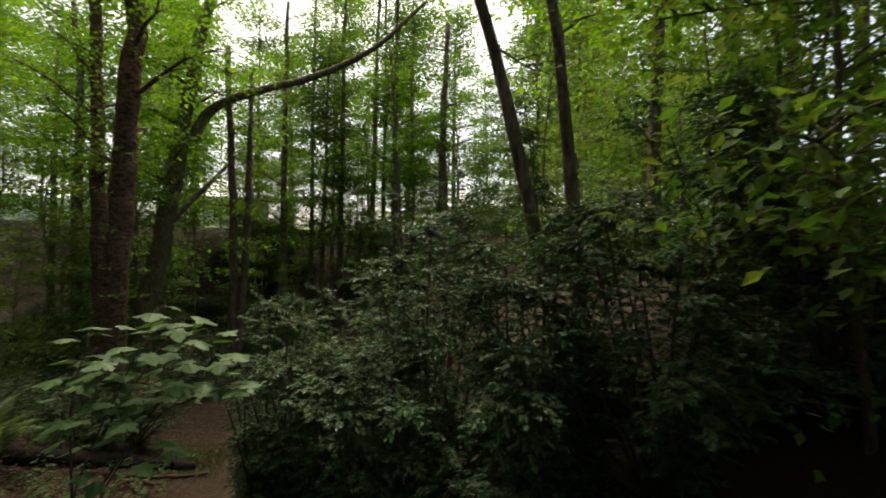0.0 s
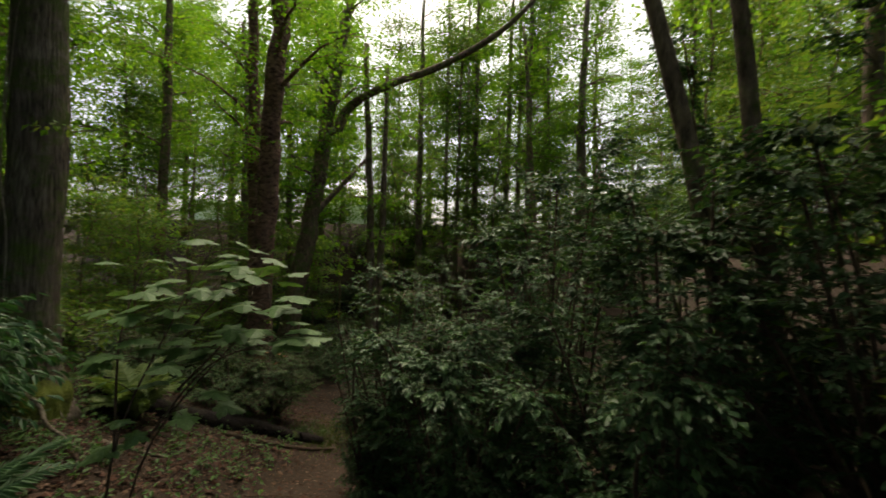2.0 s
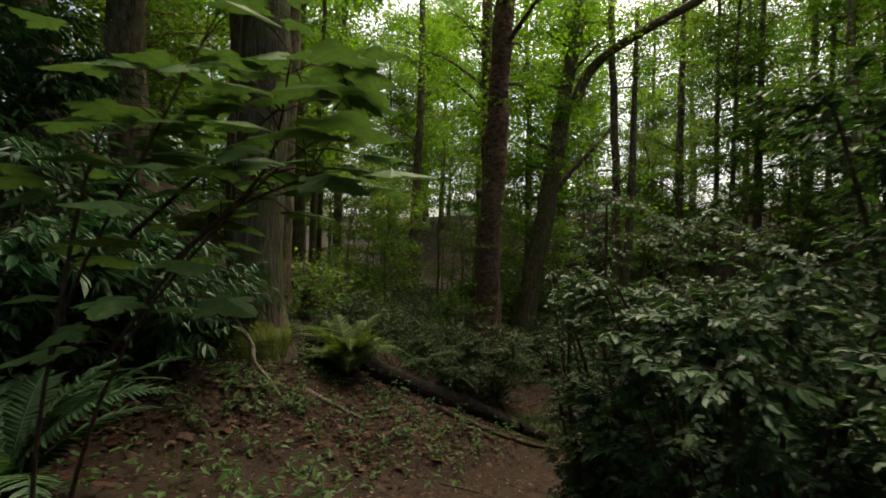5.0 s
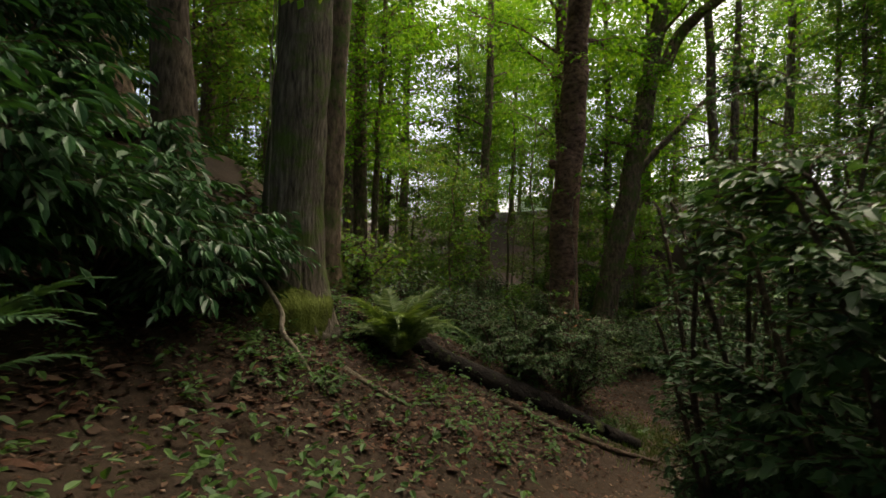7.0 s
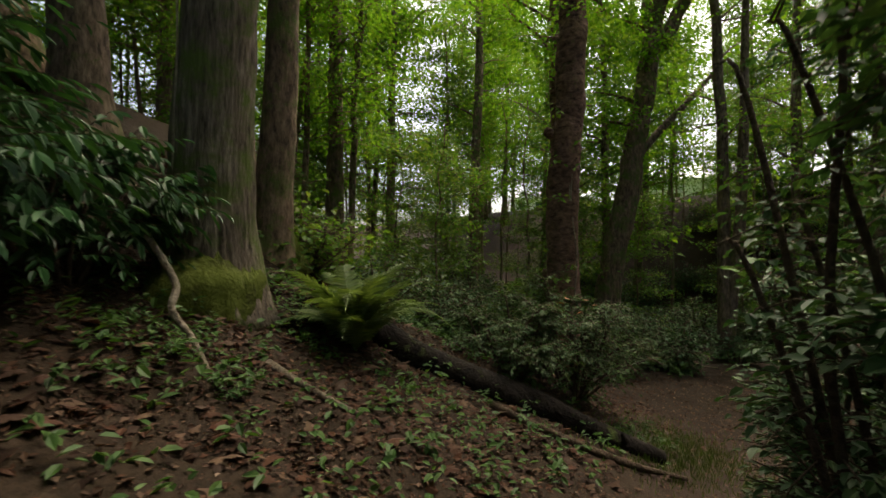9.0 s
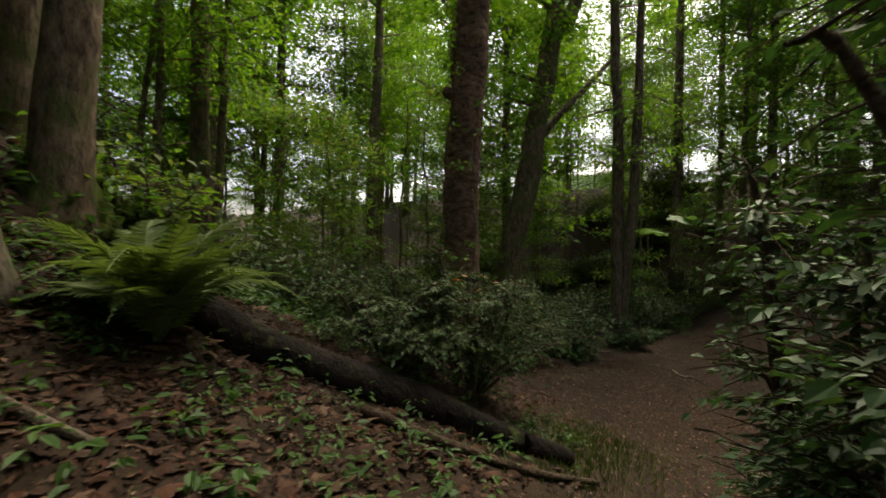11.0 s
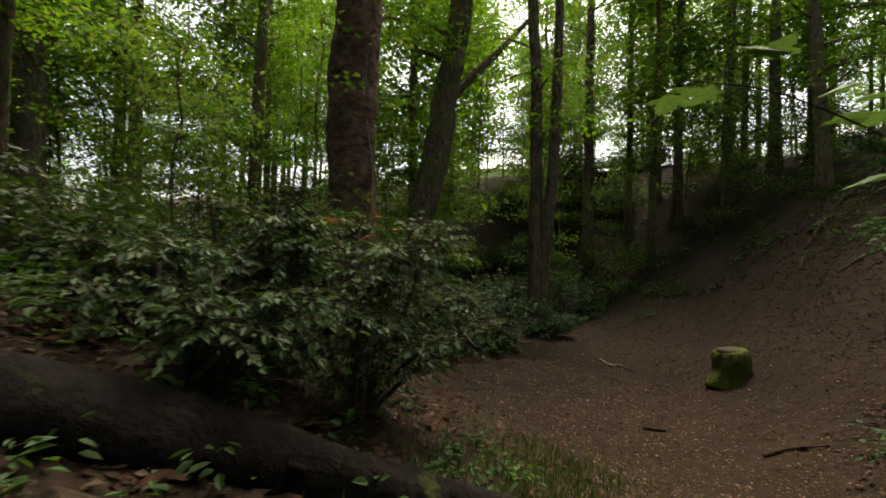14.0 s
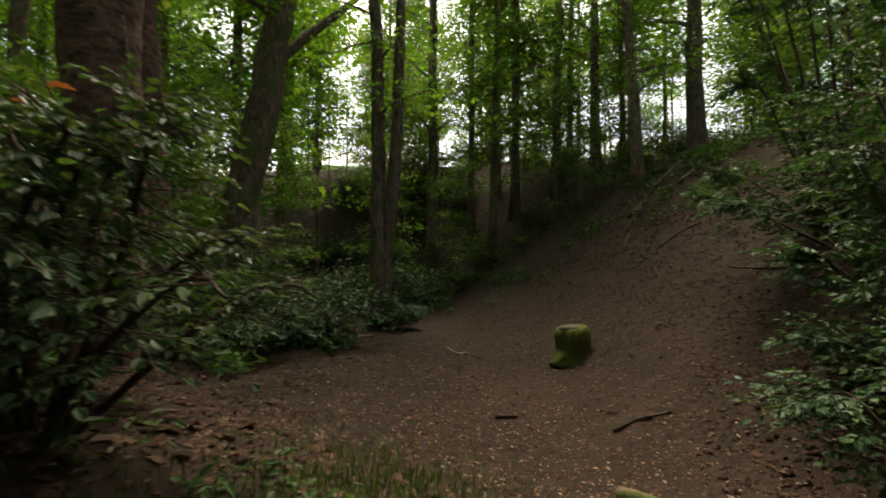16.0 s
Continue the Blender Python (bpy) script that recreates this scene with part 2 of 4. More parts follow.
def tube(line, radii, seg=10, lumps=0.08, ridges=0, ridge=0.0, rings=0.0, seed=0, cap=True):
    """A round body along a line, with lumps, upright ridges and cross rings."""
    r = np.random.default_rng(seed)
    line = np.asarray(line, float)
    n = len(line)
    radii = np.interp(np.linspace(0, 1, n), np.linspace(0, 1, len(radii)), radii)
    tangent = np.gradient(line, axis=0)
    tangent /= np.linalg.norm(tangent, axis=1)[:, None] + 1e-9
    side = np.cross(tangent, (0.31, 0.95, 0.05) if abs(tangent[0][2]) > 0.6 else (0, 0, 1))
    side /= np.linalg.norm(side, axis=1)[:, None] + 1e-9
    up = np.cross(side, tangent)
    th = np.linspace(0, 2 * math.pi, seg, endpoint=False)
    length = np.concatenate([[0], np.cumsum(np.linalg.norm(np.diff(line, axis=0), axis=1))])
    scale = np.ones((n, seg))
    for k in range(1, 5):
        scale += lumps / k * np.sin(k * th[None, :] + r.uniform(0, 6.28) + length[:, None] * r.uniform(0.6, 2.0) * k)
    if ridges:
        wob = 1.5 * np.sin(length * 1.3 + 1)[:, None] + 0.8 * np.sin(length * 3.1)[:, None]
        wob = wob + 1.3 * np.sin(3 * th[None, :] + length[:, None] * 2.3) + 0.9 * np.sin(7 * th[None, :] - length[:, None] * 5.1)
        scale += ridge * np.abs(np.sin(th[None, :] * ridges / 2 + wob)) * (0.7 + 0.3 * np.sin(5 * th[None, :] + length[:, None] * 9)) - ridge / 2
    if rings:
        scale += rings * (np.sin(length * 21 + np.sin(length * 7) * 2)[:, None] * (0.6 + 0.4 * np.sin(2 * th + length[:, None] * 2)) + 0.8 * np.sin(length * 9 + 2)[:, None] * np.sin(th + length[:, None] * 3))
    ringv = line[:, None, :] + (radii[:, None] * scale)[:, :, None] * (np.cos(th)[None, :, None] * side[:, None, :] + np.sin(th)[None, :, None] * up[:, None, :])
    v = ringv.reshape(-1, 3)
    i = np.arange(n - 1)[:, None] * seg
    j = np.arange(seg)[None, :]
    k = (j + 1) % seg
    f = np.stack([i + j, i + k, i + seg + k, i + seg + j], -1).reshape(-1, 4)
    if cap:
        v = np.vstack([v, line[0], line[-1]])
        a, b = n * seg, n * seg + 1
        j = np.arange(seg)
        k = (j + 1) % seg
        f = [f, np.stack([np.full(seg, a), k, j], -1), np.stack([np.full(seg, b), (n - 1) * seg + j, (n - 1) * seg + k], -1)]
    return v, f


def joined(bodies):
    """Several (verts, faces) as one."""
    vs, quads, tris, at = [], [], [], 0
    for v, f in bodies:
        for g in (f if isinstance(f, list) else [f]):
            (quads if g.shape[1] == 4 else tris).append(g + at)
        vs.append(v)
        at += len(v)
    faces = ([np.vstack(quads)] if quads else []) + ([np.vstack(tris)] if tris else [])
    return np.vstack(vs), faces


# leaf outlines: length 1 along y, the fold along the midrib
LEAF = (np.array([(0, 0, 0), (0.24, 0.3, 0.07), (0.2, 0.68, 0.03), (0, 1, -0.12), (-0.2, 0.68, 0.03), (-0.24, 0.3, 0.07)]), np.array([(0, 1, 2, 3), (0, 3, 4, 5)]))
SMALL_LEAF = (np.array([(0, 0, 0), (0.33, 0.5, 0.06), (0, 1, -0.1), (-0.33, 0.5, 0.06)]), np.array([(0, 1, 2), (0, 2, 3)]))
SPINY_LEAF = (np.array([(0, 0, 0), (0.3, 0.28, 0.1), (0.27, 0.66, 0.0), (0, 1, -0.15), (-0.27, 0.66, 0.1), (-0.3, 0.28, 0.0)]), np.array([(0, 1, 2, 3), (0, 3, 4, 5)]))


def lobed_leaf():
    """A broad maple leaf with five toothed lobes."""
    half = [(0.06, -0.02), (0.24, -0.12), (0.36, 0.0), (0.30, 0.10), (0.52, 0.16), (0.66, 0.34), (0.50, 0.36), (0.44, 0.46), (0.26, 0.44), (0.32, 0.60), (0.20, 0.72), (0.16, 0.86)]
    outline = [(x, y) for x, y in half] + [(0, 1.0)] + [(-x, y) for x, y in reversed(half)]
    v = [(0, 0.3, 0.05)] + [(x, y, -0.16 * abs(x) - 0.1 * max(0, y - 0.4)) for x, y in outline]
    n = len(outline)
    return np.array(v), np.array([(0, i + 1, (i + 1) % n + 1) for i in range(n)])


LOBED_LEAF = lobed_leaf()


def turns(yaw, pitch, roll):
    """Rotation matrices: leaf turned about its length, tipped, then swung about z."""
    cy, sy, cp, sp, cr, sr = np.cos(yaw), np.sin(yaw), np.cos(pitch), np.sin(pitch), np.cos(roll), np.sin(roll)
    zero, one = np.zeros_like(yaw), np.ones_like(yaw)
    rz = np.stack([np.stack([cy, -sy, zero], -1), np.stack([sy, cy, zero], -1), np.stack([zero, zero, one], -1)], -2)
    rx = np.stack([np.stack([one, zero, zero], -1), np.stack([zero, cp, -sp], -1), np.stack([zero, sp, cp], -1)], -2)
    ry = np.stack([np.stack([cr, zero, sr], -1), np.stack([zero, one, zero], -1), np.stack([-sr, zero, cr], -1)], -2)
    return rz @ rx @ ry


def scatter(shape, places, size, yaw, pitch, roll):
    """Many leaves of one shape, as (verts, faces)."""
    v, f = shape
    n = len(places)
    rot = turns(yaw, pitch, roll)
    out = np.einsum("nij,kj->nki", rot, v) * np.asarray(size).reshape(-1, 1, 1) + np.asarray(places)[:, None, :]
    faces = f[None] + (np.arange(n) * len(v))[:, None, None]
    return out.reshape(-1, 3), faces.reshape(-1, f.shape[1])

# ---- ground ----
def spread(lo, hi, step, end_lo, end_hi):
    """Even steps from lo to hi, then ever longer ones out to the ends."""
    mid = list(np.arange(lo, hi, step))
    up, down, s = [mid[-1]], [mid[0]], step
    while up[-1] < end_hi:
        s *= 1.16
        up.append(up[-1] + s)
    s = step
    while down[-1] > end_lo:
        s *= 1.16
        down.append(down[-1] - s)
    return np.array(down[:0:-1] + mid + up[1:])


gx, gy = spread(-13, 3, 0.11, -1500, 1500), spread(1, 24, 0.12, -1500, 1500)
mx, my = np.meshgrid(gx, gy)
gv = np.stack([mx, my, gz(mx, my)], -1).reshape(-1, 3)
nx, ny = len(gx), len(gy)
cell = (np.arange(ny - 1)[:, None] * nx + np.arange(nx - 1)[None, :]).ravel()
ground_mesh = mesh_of("ground", gv, np.stack([cell, cell + 1, cell + nx + 1, cell + nx], -1), True)
ground_mesh.materials.append(SOIL)
ground_mesh.materials.append(LAWN)
mid_y = (my[:-1, :-1] + 0.1 * (mx[:-1, :-1] + 10)).ravel()
ground_mesh.polygons.foreach_set("material_index", (mid_y > 36.5).astype(np.int32))
tagged(piece("ground", ground_mesh, SOIL), "dark brown trodden forest soil sloping into a hollow", "ground", kind="structure")

# ---- trees ----
def limb_leaves(points, count, reach, leaf, flat=0.25, shape=SMALL_LEAF, droop=-0.3):
    """Sprays of leaves about some places."""
    points = np.asarray(points)
    at = points[rng.integers(0, len(points), count)]
    off = rng.normal(0, 1, (count, 3)) * (reach, reach, reach * flat)
    yaw = np.arctan2(off[:, 0], off[:, 1]) * -1 + rng.normal(0, 0.7, count)
    return scatter(shape, at + off, leaf * rng.uniform(0.65, 1.25, count), yaw, rng.normal(droop, 0.35, count), rng.normal(0, 0.4, count))


def stem_line(height, lean=(0, 0), bend=0.15, seed=0, n=14):
    r = np.random.default_rng(seed)
    z = np.linspace(-0.35, height, n)
    t = np.clip(z / height, 0, 1)
    wob = np.cumsum(r.normal(0, bend / n ** 0.5, (n, 2)), axis=0) * t[:, None]
    return np.stack([lean[0] * z + wob[:, 0], lean[1] * z + wob[:, 1], z], -1)


def flare(n, radius, root=1.5, top=0.35, height=15.0):
    """Radii from a root flare to the top."""
    t = np.linspace(0, 1, n)
    return radius * ((1 - t) + t * top) * (1 + (root - 1) * np.exp(-t * height / 0.6))


def branch_set(line, radius, count, low, length, seed, up=0.35):
    """Limbs off a stem, and the places where their leaves grow."""
    r = np.random.default_rng(seed)
    bodies, places = [], []
    for k in range(count):
        t = low + (1 - low) * (k + r.uniform(0, 0.8)) / count
        i = min(int(t * (len(line) - 1)), len(line) - 1)
        a = r.uniform(0, 2 * math.pi)
        ln = length * r.uniform(0.5, 1.1) * (1.1 - 0.5 * t)
        rise = up + r.normal(0, 0.2)
        p = [line[i]]
        for s in (0.33, 0.66, 1.0):
            p.append(line[i] + np.array([math.cos(a + r.normal(0, 0.12)) * ln * s, math.sin(a + r.normal(0, 0.12)) * ln * s, rise * ln * s * (1.2 - 0.5 * s)]))
        curve = smooth_line(p, 6)
        limb = [tube(curve, (radius * 0.28 * (1.1 - t * 0.6), 0.012), 5, 0.05, seed=seed + k, cap=False)]
        places.extend(curve[2:])
        for q in curve[2:5]:
            b = a + r.choice([-1, 1]) * r.uniform(0.5, 1.1)
            e = q + np.array([math.cos(b), math.sin(b), 0.25]) * ln * r.uniform(0.2, 0.45)
            limb.append(tube(np.array([q, (q + e) / 2 + (0, 0, 0.04), e]), (0.02, 0.006), 4, 0, seed=k, cap=False))
            places.extend([(q + e) / 2, e])
        bodies.append(joined(limb))
    return bodies, np.array(places)


def build_tree(name, place, height, radius, label, bark, leafmat, lean=(0, 0), bend=0.3, seed=0, limbs=14, low=0.3, length=2.6, leaves=4000, leaf=0.13,
               reach=0.6, seg=12, lumps=0.05, ridges=0, ridge=0.0, rings=0.0, root=1.5, top=0.35, n=16, group="", limb_up=0.35, flat=0.28):
    tree = thing(name, place, label, "tree", group)
    line = stem_line(height, lean, bend, seed, n)
    fine = smooth_line(line, n * 3 if seg > 20 else n)
    piece("trunk", mesh_of("trunk", *tube(fine, flare(len(fine), radius, root, top, height), seg, lumps, ridges, ridge, rings, seed), smooth=True), bark, tree)
    bodies, places = branch_set(line, radius, limbs, low, length, seed, limb_up)
    if group:
        piece("branchwork", mesh_of("branchwork", *joined(bodies), smooth=True), bark, tree)["kind"] = "stuff"
    else:
        for body in bodies:
            piece("limb", mesh_of("limb", *body, smooth=True), bark, tree)
    if leaves:
        piece("crown", mesh_of("crown", *limb_leaves(places, leaves, reach, leaf, flat)), leafmat, tree)["kind"] = "stuff"
    return tree


def on_ground(x, y, sink=0.0):
    return (x, y, float(gz(x, y)) - sink)


# the trees beside the path
build_tree("maple_tree", on_ground(-7.83, 5.94), 17, 0.4, "thick maple trunk with deeply furrowed grey bark, mossy at its foot", BARK_FURROWED, CANOPY_LEAF, (0.01, 0.02), 0.2, 11, 16, 0.5, 5.0, 9000, 0.17,
           seg=168, lumps=0.05, ridges=46, ridge=0.055, root=1.75, top=0.5, n=40, reach=0.8)
build_tree("maple_tree", on_ground(-9.62, 7.06), 16, 0.26, "straight mossy maple trunk with ringed bark", BARK_MOSSY, CANOPY_LEAF, (0.005, 0.02), 0.2, 12, 12, 0.5, 4.5, 5000, 0.17, seg=32, lumps=0.06, rings=0.025, n=40, top=0.55, root=1.7, reach=0.8)
build_tree("maple_tree", on_ground(-10.9, 6.8), 16, 0.29, "mossy green-brown trunk on the bank", BARK_MOSSY, CANOPY_LEAF, (0.0, -0.01), 0.3, 13, 12, 0.5, 4.5, 5000, 0.17, seg=28, n=24, top=0.5, reach=0.8)
build_tree("maple_tree", on_ground(-10.3, 4.75), 15, 0.33, "brown trunk swelling at its foot beside the fence", BARK_PLAIN, CANOPY_LEAF, (-0.02, -0.04), 0.3, 14, 12, 0.45, 4.5, 6000, 0.17, seg=28, n=24, root=1.9, top=0.5, reach=0.8)
build_tree("maple_tree", on_ground(-11.5, 3.8), 14, 0.42, "thick mossy trunk leaning over the laurel", BARK_MOSSY, CANOPY_LEAF, (-0.1, -0.22), 0.4, 15, 12, 0.4, 4.5, 6000, 0.17, seg=28, n=24, root=1.7, top=0.5, reach=0.8)
build_tree("cherry_tree", on_ground(-9.35, 13.05), 17, 0.37, "red-brown cherry trunk with lumpy ringed bark", BARK_BROWN, CANOPY_LEAF, (0.014, 0.0), 0.35, 16, 12, 0.42, 4.2, 5000, 0.15, seg=48, lumps=0.08, rings=0.028, n=70, root=1.25, top=0.55)
build_tree("cherry_tree", on_ground(-11.7, 16.2), 17, 0.3, "dark cherry trunk standing close behind another", BARK_BROWN, CANOPY_LEAF, (-0.045, -0.035), 0.3, 26, 12, 0.42, 3.8, 4000, 0.15, seg=32, lumps=0.06, rings=0.03, n=50, root=1.3, top=0.5)
build_tree("maple_tree", on_ground(-17.3, 21.9), 17, 0.32, "dark straight trunk behind the cherry", BARK_PLAIN, CANOPY_LEAF, (0.0, 0.0), 0.3, 17, 14, 0.4, 3.6, 7000, 0.15, seg=16)
build_tree("maple_tree", on_ground(-16.2, 10.7), 15, 0.26, "dark slim trunk with mossy bark across the hollow", BARK_MOSSY, CANOPY_LEAF, (0.0, 0.02), 0.4, 27, 12, 0.35, 3.0, 5000, 0.13, seg=20, n=24, top=0.6)
build_tree("maple_tree", on_ground(-15.7, 10.95), 14, 0.12, "slim leaning trunk across the hollow", BARK_MOSSY, CANOPY_LEAF, (-0.03, 0.05), 0.5, 28, 10, 0.4, 2.6, 3000, 0.13, seg=14, n=24, top=0.5)


def dress_trunk(tree, radius, mossy, vines, sprouts, seed):
    """Moss round the foot, thin vines up the bark and small leafy sprouts on it."""
    r = np.random.default_rng(seed)
    if mossy:
        z = np.linspace(-0.3, mossy, 12)
        grow = radius * (1.06 + 0.78 * np.exp(-(z + 0.35) / 0.6)) * (1 - 0.35 * ss(0.1, mossy, z))
        piece("moss", mesh_of("moss", *tube(np.stack([0 * z, 0 * z, z], -1), grow, 64, 0.2, 23, 0.14, seed=seed), smooth=True), MOSS, tree, "green moss round the foot")
    for k in range(vines):
        z = np.linspace(0.2, 9, 40)
        a = r.uniform(3.6, 6.0) + 0.35 * np.sin(z * r.uniform(0.6, 1.2) + k) + 0.1 * np.sin(z * 3)
        d = radius * (1.06 - 0.02 * z)
        piece("vine", mesh_of("vine", *tube(np.stack([np.cos(a) * d + 0.01 * z, np.sin(a) * d + 0.02 * z, z], -1), (0.014, 0.008), 6, 0.05, seed=k), smooth=True), PALE_STICK, tree, "pale climbing vine")
    for k in range(sprouts):
        a, z = r.uniform(3.0, 6.6), r.uniform(1.2, 8.0)
        at = np.array([math.cos(a) * (radius + 0.15) + 0.03 * z, math.sin(a) * (radius + 0.15), z])
        piece("sprout", mesh_of("sprout", *limb_leaves([at, at + (0.12 * math.cos(a), 0.12 * math.sin(a), 0.02)], 16, 0.11, 0.13, 0.25)), UNDER_LEAF, tree, "small yellow-green leafy sprout")["kind"] = "stuff"


stout = [ob for ob in scene.objects if ob.parent is None and ob.name.split(".")[0] in ("maple_tree", "cherry_tree")]
dress_trunk(stout[0], 0.41, 0.42, 3, 2, 1)
dress_trunk(stout[1], 0.27, 0.6, 0, 1, 2)
dress_trunk(stout[2], 0.3, 0.6, 0, 0, 3)
cherry = next(ob for ob in stout if ob.name.startswith("cherry"))
dress_trunk(cherry, 0.37, 0, 2, 14, 4)
for a, z, size in ((2.6, 3.3, 0.15), (4.4, 5.2, 0.1), (3.3, 2.2, 0.09)):
    out = np.array([math.cos(a), math.sin(a), 0.0])
    knot = np.array([out * (0.3 + 0.16 * q) + (0.014 * z, 0, z - size + 2 * size * q) for q in (0.0, 0.35, 0.7, 1.0)])
    piece("burl", mesh_of("burl", *tube(smooth_line(knot, 9), (size * 0.5, size, size * 1.05, size * 0.35), 16, 0.12, seed=int(z * 10)), smooth=True), BARK_BROWN, cherry, "dark swollen burl")

# the leaning maple with its long arched limb
leaning = build_tree("leaning_maple", on_ground(-12.95, 19.1), 17, 0.47, "leaning mossy maple with one long arched limb", BARK_MOSSY, CANOPY_LEAF, (0.13, 0.09), 0.3, 18, 12, 0.45, 3.6, 6000, 0.16, seg=44, lumps=0.07, rings=0.03, n=60, root=1.35, top=0.45)
foot = np.array(leaning.location)
arch = smooth_line(np.array([(-11.2, 20.2, 6.6), (-10.5, 20.4, 8.0), (-8.8, 20.6, 8.9), (-6.1, 20.8, 9.7), (-3.5, 20.9, 11.0), (-1.2, 21.0, 13.2)]) - foot, 24)
piece("arched_limb", mesh_of("arched_limb", *tube(arch, (0.25, 0.19, 0.16, 0.13, 0.06), 14, 0.08, seed=3), smooth=True), BARK_MOSSY, leaning, "long arched mossy limb")
low_limb = smooth_line(np.array([(-12.3, 19.6, 2.4), (-11.7, 20.4, 3.6), (-11.1, 21.6, 5.0), (-10.6, 22.8, 6.4)]) - foot, 14)
piece("broken_limb", mesh_of("broken_limb", *tube(low_limb, (0.16, 0.13, 0.1, 0.07), 12, 0.08, seed=4), smooth=True), BARK_PLAIN, leaning, "bare broken limb")

dress_trunk(leaning, 0.47, 0.7, 0, 8, 5)

# the forked tree by the clearing
forked = build_tree("forked_tree", on_ground(-9.75, 21.4), 15, 0.21, "slim grey-brown tree forked low, ivy round its foot", BARK_PLAIN, CANOPY_LEAF, (-0.02, 0.0), 0.2, 19, 10, 0.4, 2.8, 2000, 0.17, seg=20, n=24, top=0.6, root=1.6)
fork = smooth_line([(0.05, 0.05, 0.4), (0.2, 0.1, 2.5), (0.42, 0.1, 5.0), (0.5, 0.1, 8.5), (0.55, 0.1, 14)], 20)
piece("second_stem", mesh_of("second_stem", *tube(fork, (0.2, 0.18, 0.15, 0.08), 18, 0.05, seed=5), smooth=True), BARK_PLAIN, forked)

# stems on the banks
for x, y, h, r, lean, bark, label in (
    (-7.84, 31.4, 20, 0.13, (0, 0), BARK_PALE, "slim pale dead stem on the bank"),
    (-6.88, 29.6, 20, 0.2, (0.0, 0), BARK_PLAIN, "slim dark forked tree on the bank"),
    (-10.6, 30.0, 20, 0.27, (0, 0), BARK_PLAIN, "brown trunk rising behind the forked tree"),
    (-8.9, 30.2, 20, 0.16, (0.01, 0), BARK_PLAIN, "slim dark tree on the bank"),
    (-5.2, 31.5, 20, 0.2, (0.0, 0), BARK_PLAIN, "slim dark tree on the bank"),
    (-4.6, 32.2, 20, 0.15, (0.0, 0), BARK_PLAIN, "slim dark tree on the bank"),
    (-3.6, 30.2, 20, 0.22, (0.0, 0), BARK_PLAIN, "straight brown tree on the bank"),
    (-2.6, 25.6, 13, 0.2, (-0.06, 0.02), BARK_MOSSY, "leaning tree at the top of the bank"),
    (-0.4, 27.5, 14, 0.32, (-0.02, 0), BARK_PLAIN, "stout trunk at the top of the bank"),
    (2.0, 7.0, 14, 0.13, (-0.2, 0.05), BARK_PLAIN, "slim leaning stem rising out of the holly"),
    (2.2, 7.1, 14, 0.12, (-0.07, 0.02), BARK_PLAIN, "slim stem rising out of the holly"),
    (4.7, 11.0, 14, 0.17, (0.01, 0), BARK_PLAIN, "slim trunk above the holly"),
    (7.7, 13.2, 15, 0.33, (0.01, 0), BARK_PLAIN, "stout trunk above the holly"),
    (10.0, 14.0, 15, 0.22, (0.0, 0), BARK_PLAIN, "dark trunk above the holly"),
    (12.5, 14.5, 15, 0.27, (0.0, 0), BARK_PLAIN, "dark trunk above the holly"),
    (-21.8, 20.6, 24, 0.31, (0.0, 0), BARK_MOSSY, "tall clean trunk across the hollow"),
    (-25.2, 14.3, 24, 0.5, (0.01, 0), BARK_PLAIN, "dark trunk across the hollow"),
    (-15.6, 9.5, 13, 0.11, (-0.05, 0.03), BARK_MOSSY, "slim bent stem across the hollow"),
    (-16.2, 9.2, 13, 0.09, (0.03, 0.05), BARK_MOSSY, "slim bent stem across the hollow"),
    (-23.0, 7.6, 20, 0.2, (-0.02, 0), BARK_MOSSY, "slim mossy trunk by the fence"),
):
    build_tree("woodland_tree", on_ground(x, y), h, r, label, bark, CANOPY_LEAF, lean, 0.25, int(abs(x * 31 + y * 7)), 18, 0.5 if x > 0 else 0.25, 4.2 if x > 0 else 2.8, 3600 if x > 0 else 3400, 0.14, 0.6, 14, n=18, top=0.4, flat=0.4)

# the woods around: four grown shapes, repeated
kinds = [build_tree("woodland_tree", (0, 0, -60 - 25 * k), 20 + k, 0.17 + 0.03 * k, "slender broadleaf tree with light green leaves in the wood", (BARK_PLAIN, BARK_MOSSY)[k % 2], (CANOPY_LEAF, UNDER_LEAF, CANOPY_LEAF, CANOPY_LEAF)[k],
                    (0.01 * k, 0), 0.45, 40 + k, (34, 30, 40, 32)[k], (0.22, 0.26, 0.16, 0.3)[k], (3.4, 3.8, 3.0, 3.8)[k], 9000, 0.25, 0.65, 9, n=14, group="trees of the wood", top=0.25, flat=0.45) for k in range(4)]
young = [build_tree("sapling", (0, 0, -190 - 15 * k), 5.5 + k, 0.045, "thin sapling with sprays of light green leaves", BARK_MOSSY, UNDER_LEAF, (0.03, 0.02), 0.5, 50 + k, 18, 0.14, 1.7, 3200, 0.13, 0.4, 6, n=10,
                    group="saplings of the wood", root=1.1, flat=0.3, limb_up=0.25) for k in range(3)]

poles = [build_tree("sapling", (0, 0, -260 - 15 * k), 9 + k, 0.05 + 0.012 * k, "tall thin bare stem with a few leaves", BARK_MOSSY, UNDER_LEAF, (0.03 * (k - 1), 0.02), 0.7, 70 + k, 12, 0.35, 1.4, 700, 0.13, 0.35, 7, n=12,
                    group="thin stems of the wood", root=1.1, flat=0.3, limb_up=0.5) for k in range(3)]
taken = [(-7.8, 6), (-9.35, 13), (-11.7, 16.2), (-12.95, 19.1), (-9.75, 21.4)]


